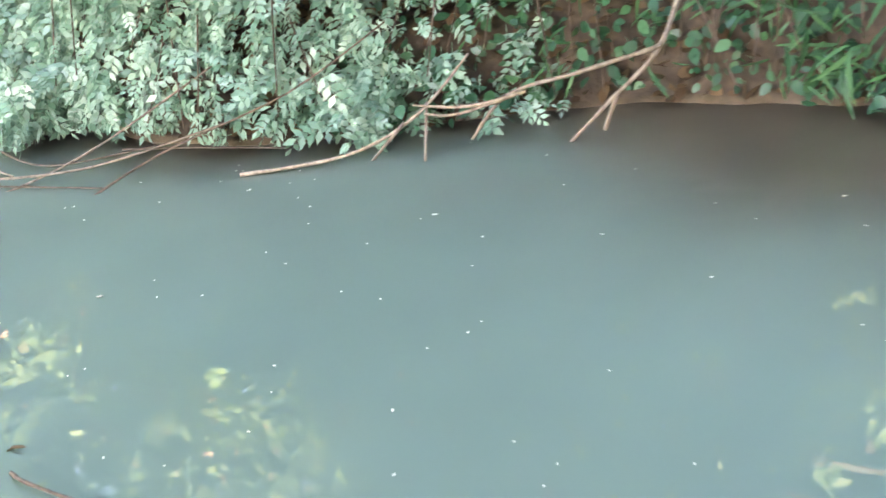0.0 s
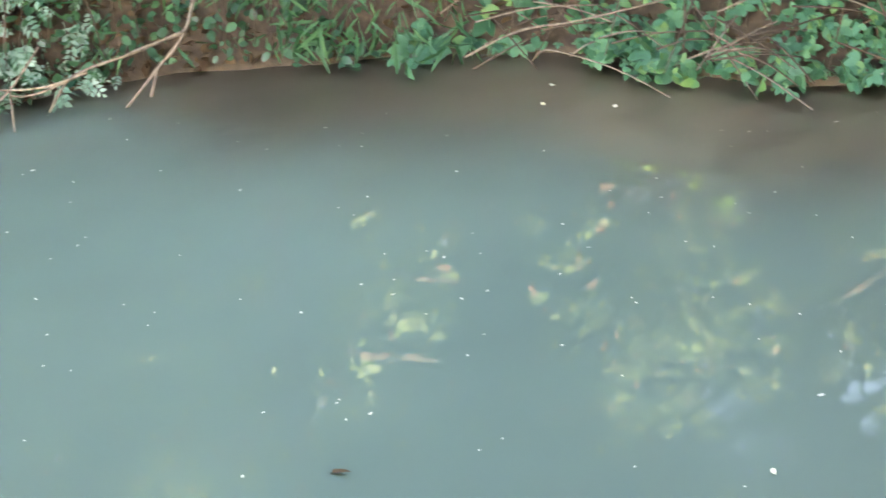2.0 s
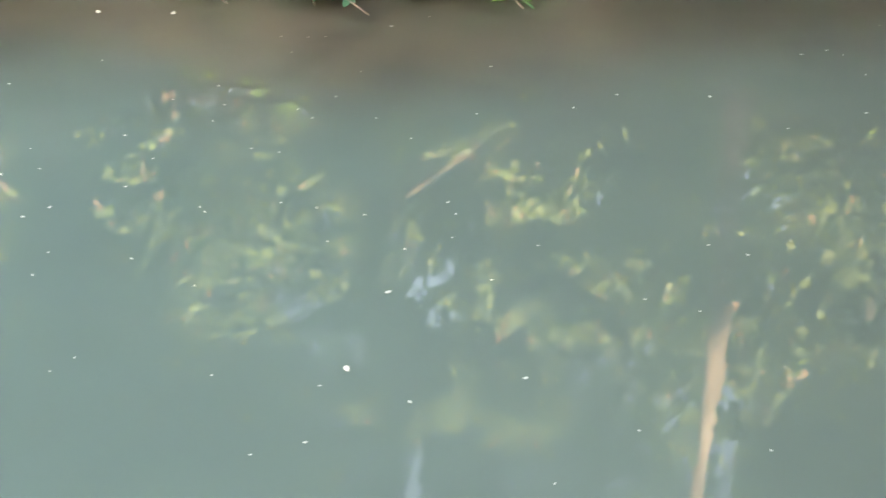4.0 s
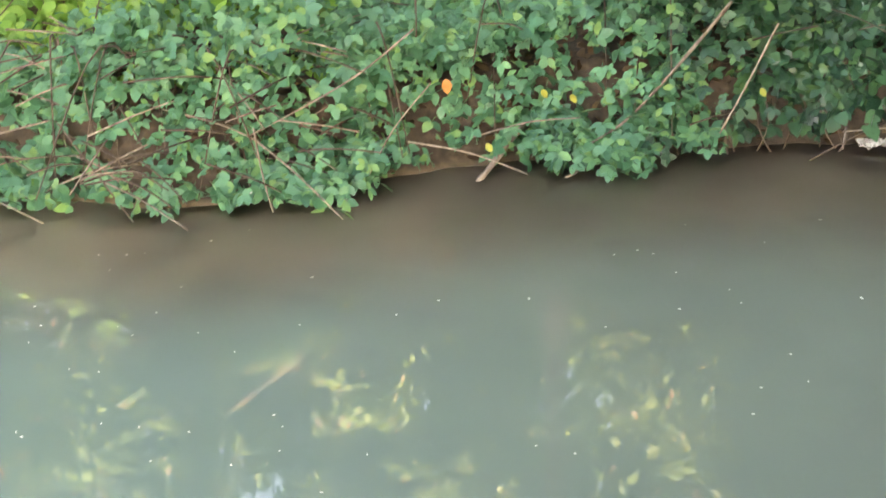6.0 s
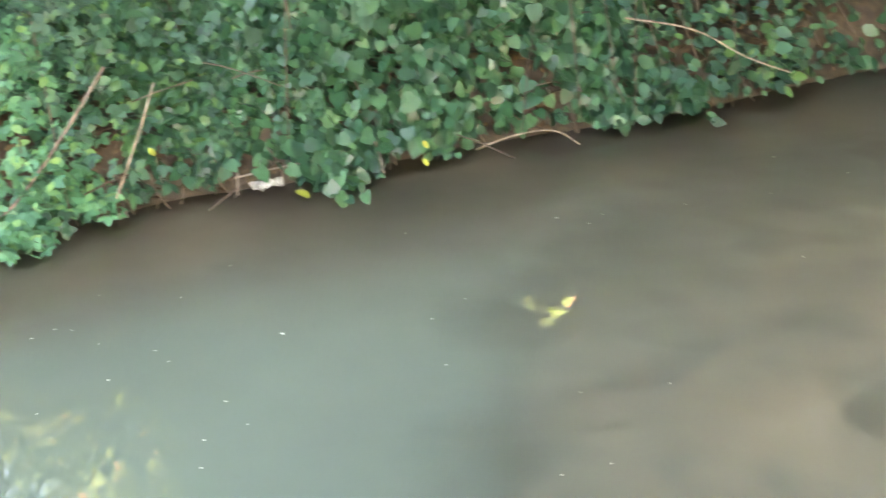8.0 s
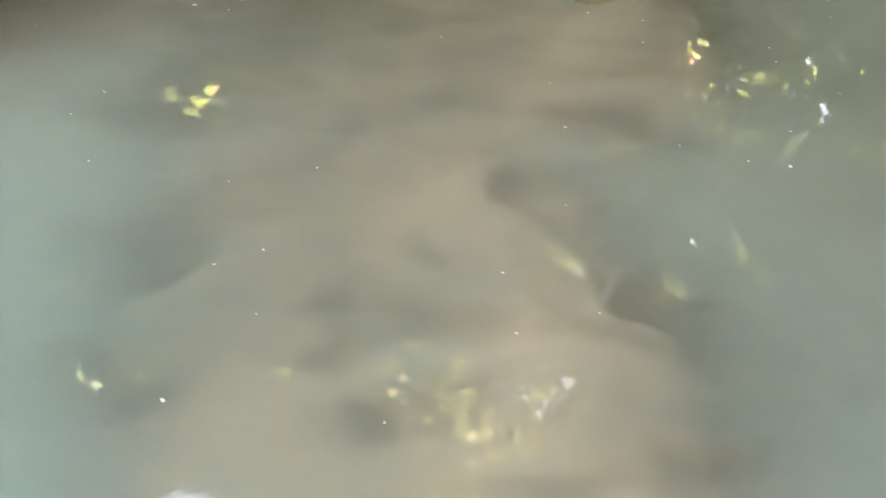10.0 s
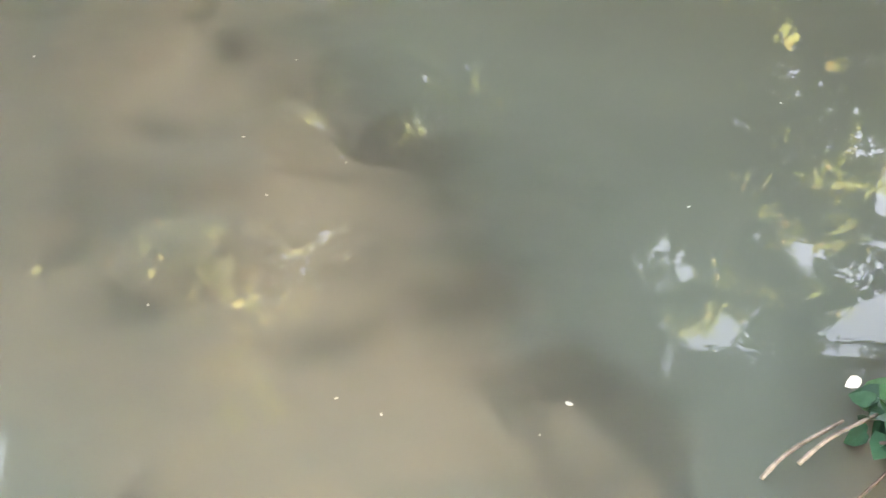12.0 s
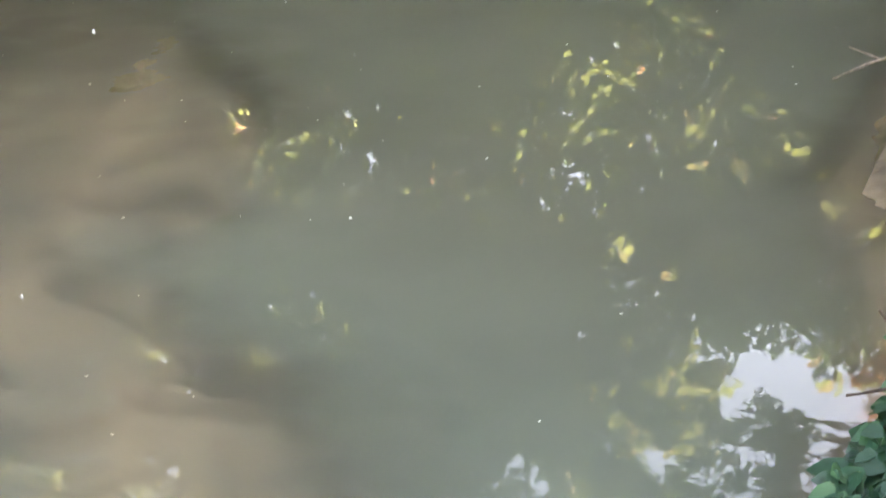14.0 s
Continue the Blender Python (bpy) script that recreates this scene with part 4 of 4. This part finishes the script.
loose_leaf("yellow_leaf", "yellow-green leaf floating by the bank", (2.00, 4.17, 0.012), 0.07, YELLOW)
loose_leaf("orange_leaf", "single orange leaf caught in the brambles", (0.55, 4.24, 0.30), 0.048, ORANGE, axis=(0.1, -0.3, -1), normal=(0, -1, 0.3))
for at in ((0.84, 4.22, 0.26), (0.93, 4.22, 0.24), (0.66, 4.15, 0.12), (1.52, 4.2, 0.24), (2.42, 4.05, 0.13), (2.4, 4.02, 0.08)):
    loose_leaf("yellow_leaf", "small yellow leaf among green brambles", at, 0.032, YELLOW, axis=(0.4, -0.3, -0.6), normal=(0, -1, 0.4), group="yellow leaves")
for at in ((-0.05, 4.03, 0.05), (-0.98, 3.98, 0.04), (1.77, 0.37, 0.08), (-0.20, 2.15, 0.006), (-0.77, 3.9, 0.006), (-1.0, 3.92, 0.006), (0.2, 4.02, 0.01), (1.21, 1.82, 0.006)):
    loose_leaf("pale_leaf", "small whitish withered leaf by the water", at, 0.03 if at[2] > 0.02 else 0.016, WHITE, group="pale leaves", normal=(0.1, -0.6, 0.8))
for at, sz in (((-0.94, 2.05, 0.012), 0.10), ((-0.80, 1.90, 0.012), 0.10), ((-2.46, 2.33, 0.012), 0.10)):
    loose_leaf("brown_leaf", "curled brown leaf floating on the water", at, sz, DEADLEAF, shape="lance", group="floating brown leaves")

# a torn scrap of white plastic at the foot of the ivy
bm = bmesh.new()
bmesh.ops.create_grid(bm, x_segments=14, y_segments=5, size=0.5)
for v in bm.verts:
    v.co.x *= 0.12 * (1 + 0.25 * noise.noise(v.co * 5))
    v.co.y *= 0.045 * (1 + 0.5 * noise.noise(v.co * 7))
    v.co.z = 0.022 * noise.noise(v.co * 31) + 0.012 * noise.noise(v.co * 90)
bmesh.ops.solidify(bm, geom=bm.faces[:], thickness=0.002)
me = bpy.data.meshes.new("scrap")
bm.to_mesh(me)
bm.free()
scrap = part("plastic_scrap", me, PALE, None)
scrap.matrix_world = pose(1.93, 4.25, 0.03, 16, 0, 4)
tagged(scrap, "crumpled white plastic scrap at the waterline", "litter")

# brown leaf litter on both banks
n = 1500
lx = np.concatenate([rng.uniform(-5.0, -2.2, n), rng.uniform(-2.2, 4.5, n)])
ly = far_edge(lx) + np.abs(rng.normal(0, 0.28, 2 * n)) + 0.01
lz = np.maximum(height(lx, ly), 0) + 0.012
la = np.stack([rng.normal(size=2 * n), rng.normal(size=2 * n), rng.normal(0, 0.25, 2 * n)], -1)
ln = np.stack([rng.normal(0, 0.4, 2 * n), -0.4 + rng.normal(0, 0.4, 2 * n), np.ones(2 * n)], -1)
litter = part("leaf_litter", leaf_field("leaf_litter", "blade", np.stack([lx, ly, lz], -1), la, ln, rng.uniform(0.03, 0.06, 2 * n)), DEADLEAF, None)
tagged(litter, "brown fallen leaves strewn over the muddy bank", "leaf litter", kind="stuff")

n = 3200
mx, my = rng.uniform(-7, 8, n), 0.16 - np.abs(rng.normal(0, 2.2, n))
mz = np.maximum(height(mx, my), 0) + 0.012
ma = np.stack([rng.normal(size=n), rng.normal(size=n), rng.normal(0, 0.2, n)], -1)
mn = np.stack([rng.normal(0, 0.3, n), rng.normal(0, 0.3, n), np.ones(n)], -1)
litter = part("leaf_litter", leaf_field("leaf_litter", "blade", np.stack([mx, my, mz], -1), ma, mn, rng.uniform(0.04, 0.09, n)), DEADLEAF, None)
tagged(litter, "brown fallen leaves under the trees of the near bank", "leaf litter", kind="stuff")

# petals and foam flecks on the water
bm = bmesh.new()
bmesh.ops.create_circle(bm, cap_ends=True, radius=1.0, segments=9)
for v in bm.verts:
    v.co.x *= 1.0 + 0.25 * noise.noise(v.co * 3)
    v.co.y *= 0.6 + 0.25 * noise.noise(v.co * 4 + Vector((2, 0, 0)))
    v.co.z = 0.15 * v.co.x * v.co.x
bmesh.ops.solidify(bm, geom=bm.faces[:], thickness=0.12)
petal = bpy.data.meshes.new("petal")
bm.to_mesh(petal)
bm.free()
petal.materials.append(plain_material("petal", (0.46, 0.46, 0.42), 0.6))
for k in range(330):
    if k < 240:
        x, y = rng.uniform(-3.6, 0.2), rng.uniform(1.3, 3.9)
    else:
        x, y = rng.uniform(0.0, 5.0), rng.uniform(0.7, 3.7)
    ob = new("petal", petal)
    ob.matrix_world = pose(x, y, 0.003, 0, 0, rng.uniform(0, 360)) @ Matrix.Scale(float(rng.choice([0.003, 0.004, 0.0052, 0.007], p=[0.45, 0.35, 0.15, 0.05])), 4)
    tagged(ob, "small white petal floating on the water", "petal", "floating petals")

# ---- near bank ----
def near_ivy(label, cx, cy, w, d, count, singles, size):
    base = np.array([cx, cy, float(height(cx, cy))])
    root = thing("ivy_patch", label, "ivy", base, "near bank ivy")
    x, y = cx + rng.uniform(-w, w, count), cy + rng.uniform(-d, d, count)
    z = np.maximum(height(x, y), 0.0) + 0.02 + 0.07 * rng.random(count)
    y = np.minimum(y, 0.325 - 0.2 * np.clip(x - 1.7, 0, 0.6) + rng.normal(0, 0.015, count) + 0.22 * smooth(3.0, 3.8, x))
    pos = np.stack([x, y, z], -1)
    axis = rows_norm(np.stack([rng.normal(-0.2, 0.7, count), 0.5 + rng.normal(0, 0.5, count), -0.25 + rng.normal(0, 0.25, count)], -1))
    nor = rows_norm(np.array([-0.25, 0.1, 0.9]) + rng.normal(0, 0.45, (count, 3)))
    s = size * rng.uniform(0.65, 1.2, count)
    part("foliage", leaf_field("foliage", "ivy", pos[singles:] - base, axis[singles:], nor[singles:], s[singles:]), IVY, root, kind="stuff")
    single_leaves(root, "ivy", IVY, pos[:singles] - base, axis[:singles], nor[:singles], s[:singles])
    for k in range(5):
        a = np.array([rng.uniform(-w, w), -d, 0.02])
        v, f = tube([a, a + [rng.normal(0, 0.1), d, 0.03], a + [rng.normal(0, 0.2), 1.7 * d, 0.01]], 0.005, 0.003, sides=5)
        part("stem", mesh_of("stem", v, f), DARKSTICK, root)
    return root


near_ivy("broad glossy green ivy at the edge of the near bank", 2.06, 0.12, 0.38, 0.27, 700, 240, 0.056)
near_ivy("glossy green ivy trailing along the near bank", 3.15, 0.02, 0.62, 0.22, 500, 60, 0.065)
near_ivy("glossy green ivy covering the near bank downstream", 4.7, 0.15, 0.8, 0.3, 300, 40, 0.10)
for pts in ([(1.56, 0.44, 0.015), (1.62, 0.42, 0.03), (1.70, 0.37, 0.05)], [(1.60, 0.40, 0.03), (1.66, 0.375, 0.045), (1.74, 0.33, 0.05)]):
    stick("straw", pts, 0.004, 0.003, STICK, "dry straw stalk at the edge of the water", "stalk", "straw stalks")
branch("bare_twig", "bare pale twig sticking out from the near bank", [
    ([(4.45, 0.45, 0.10), (4.32, 0.58, 0.08), (4.20, 0.68, 0.05)], 0.007, 0.003), ([(4.34, 0.57, 0.08), (4.30, 0.66, 0.12)], 0.004, 0.002), ([(4.28, 0.61, 0.07), (4.18, 0.62, 0.09)], 0.004, 0.002)], (4.32, 0.58, 0.08))
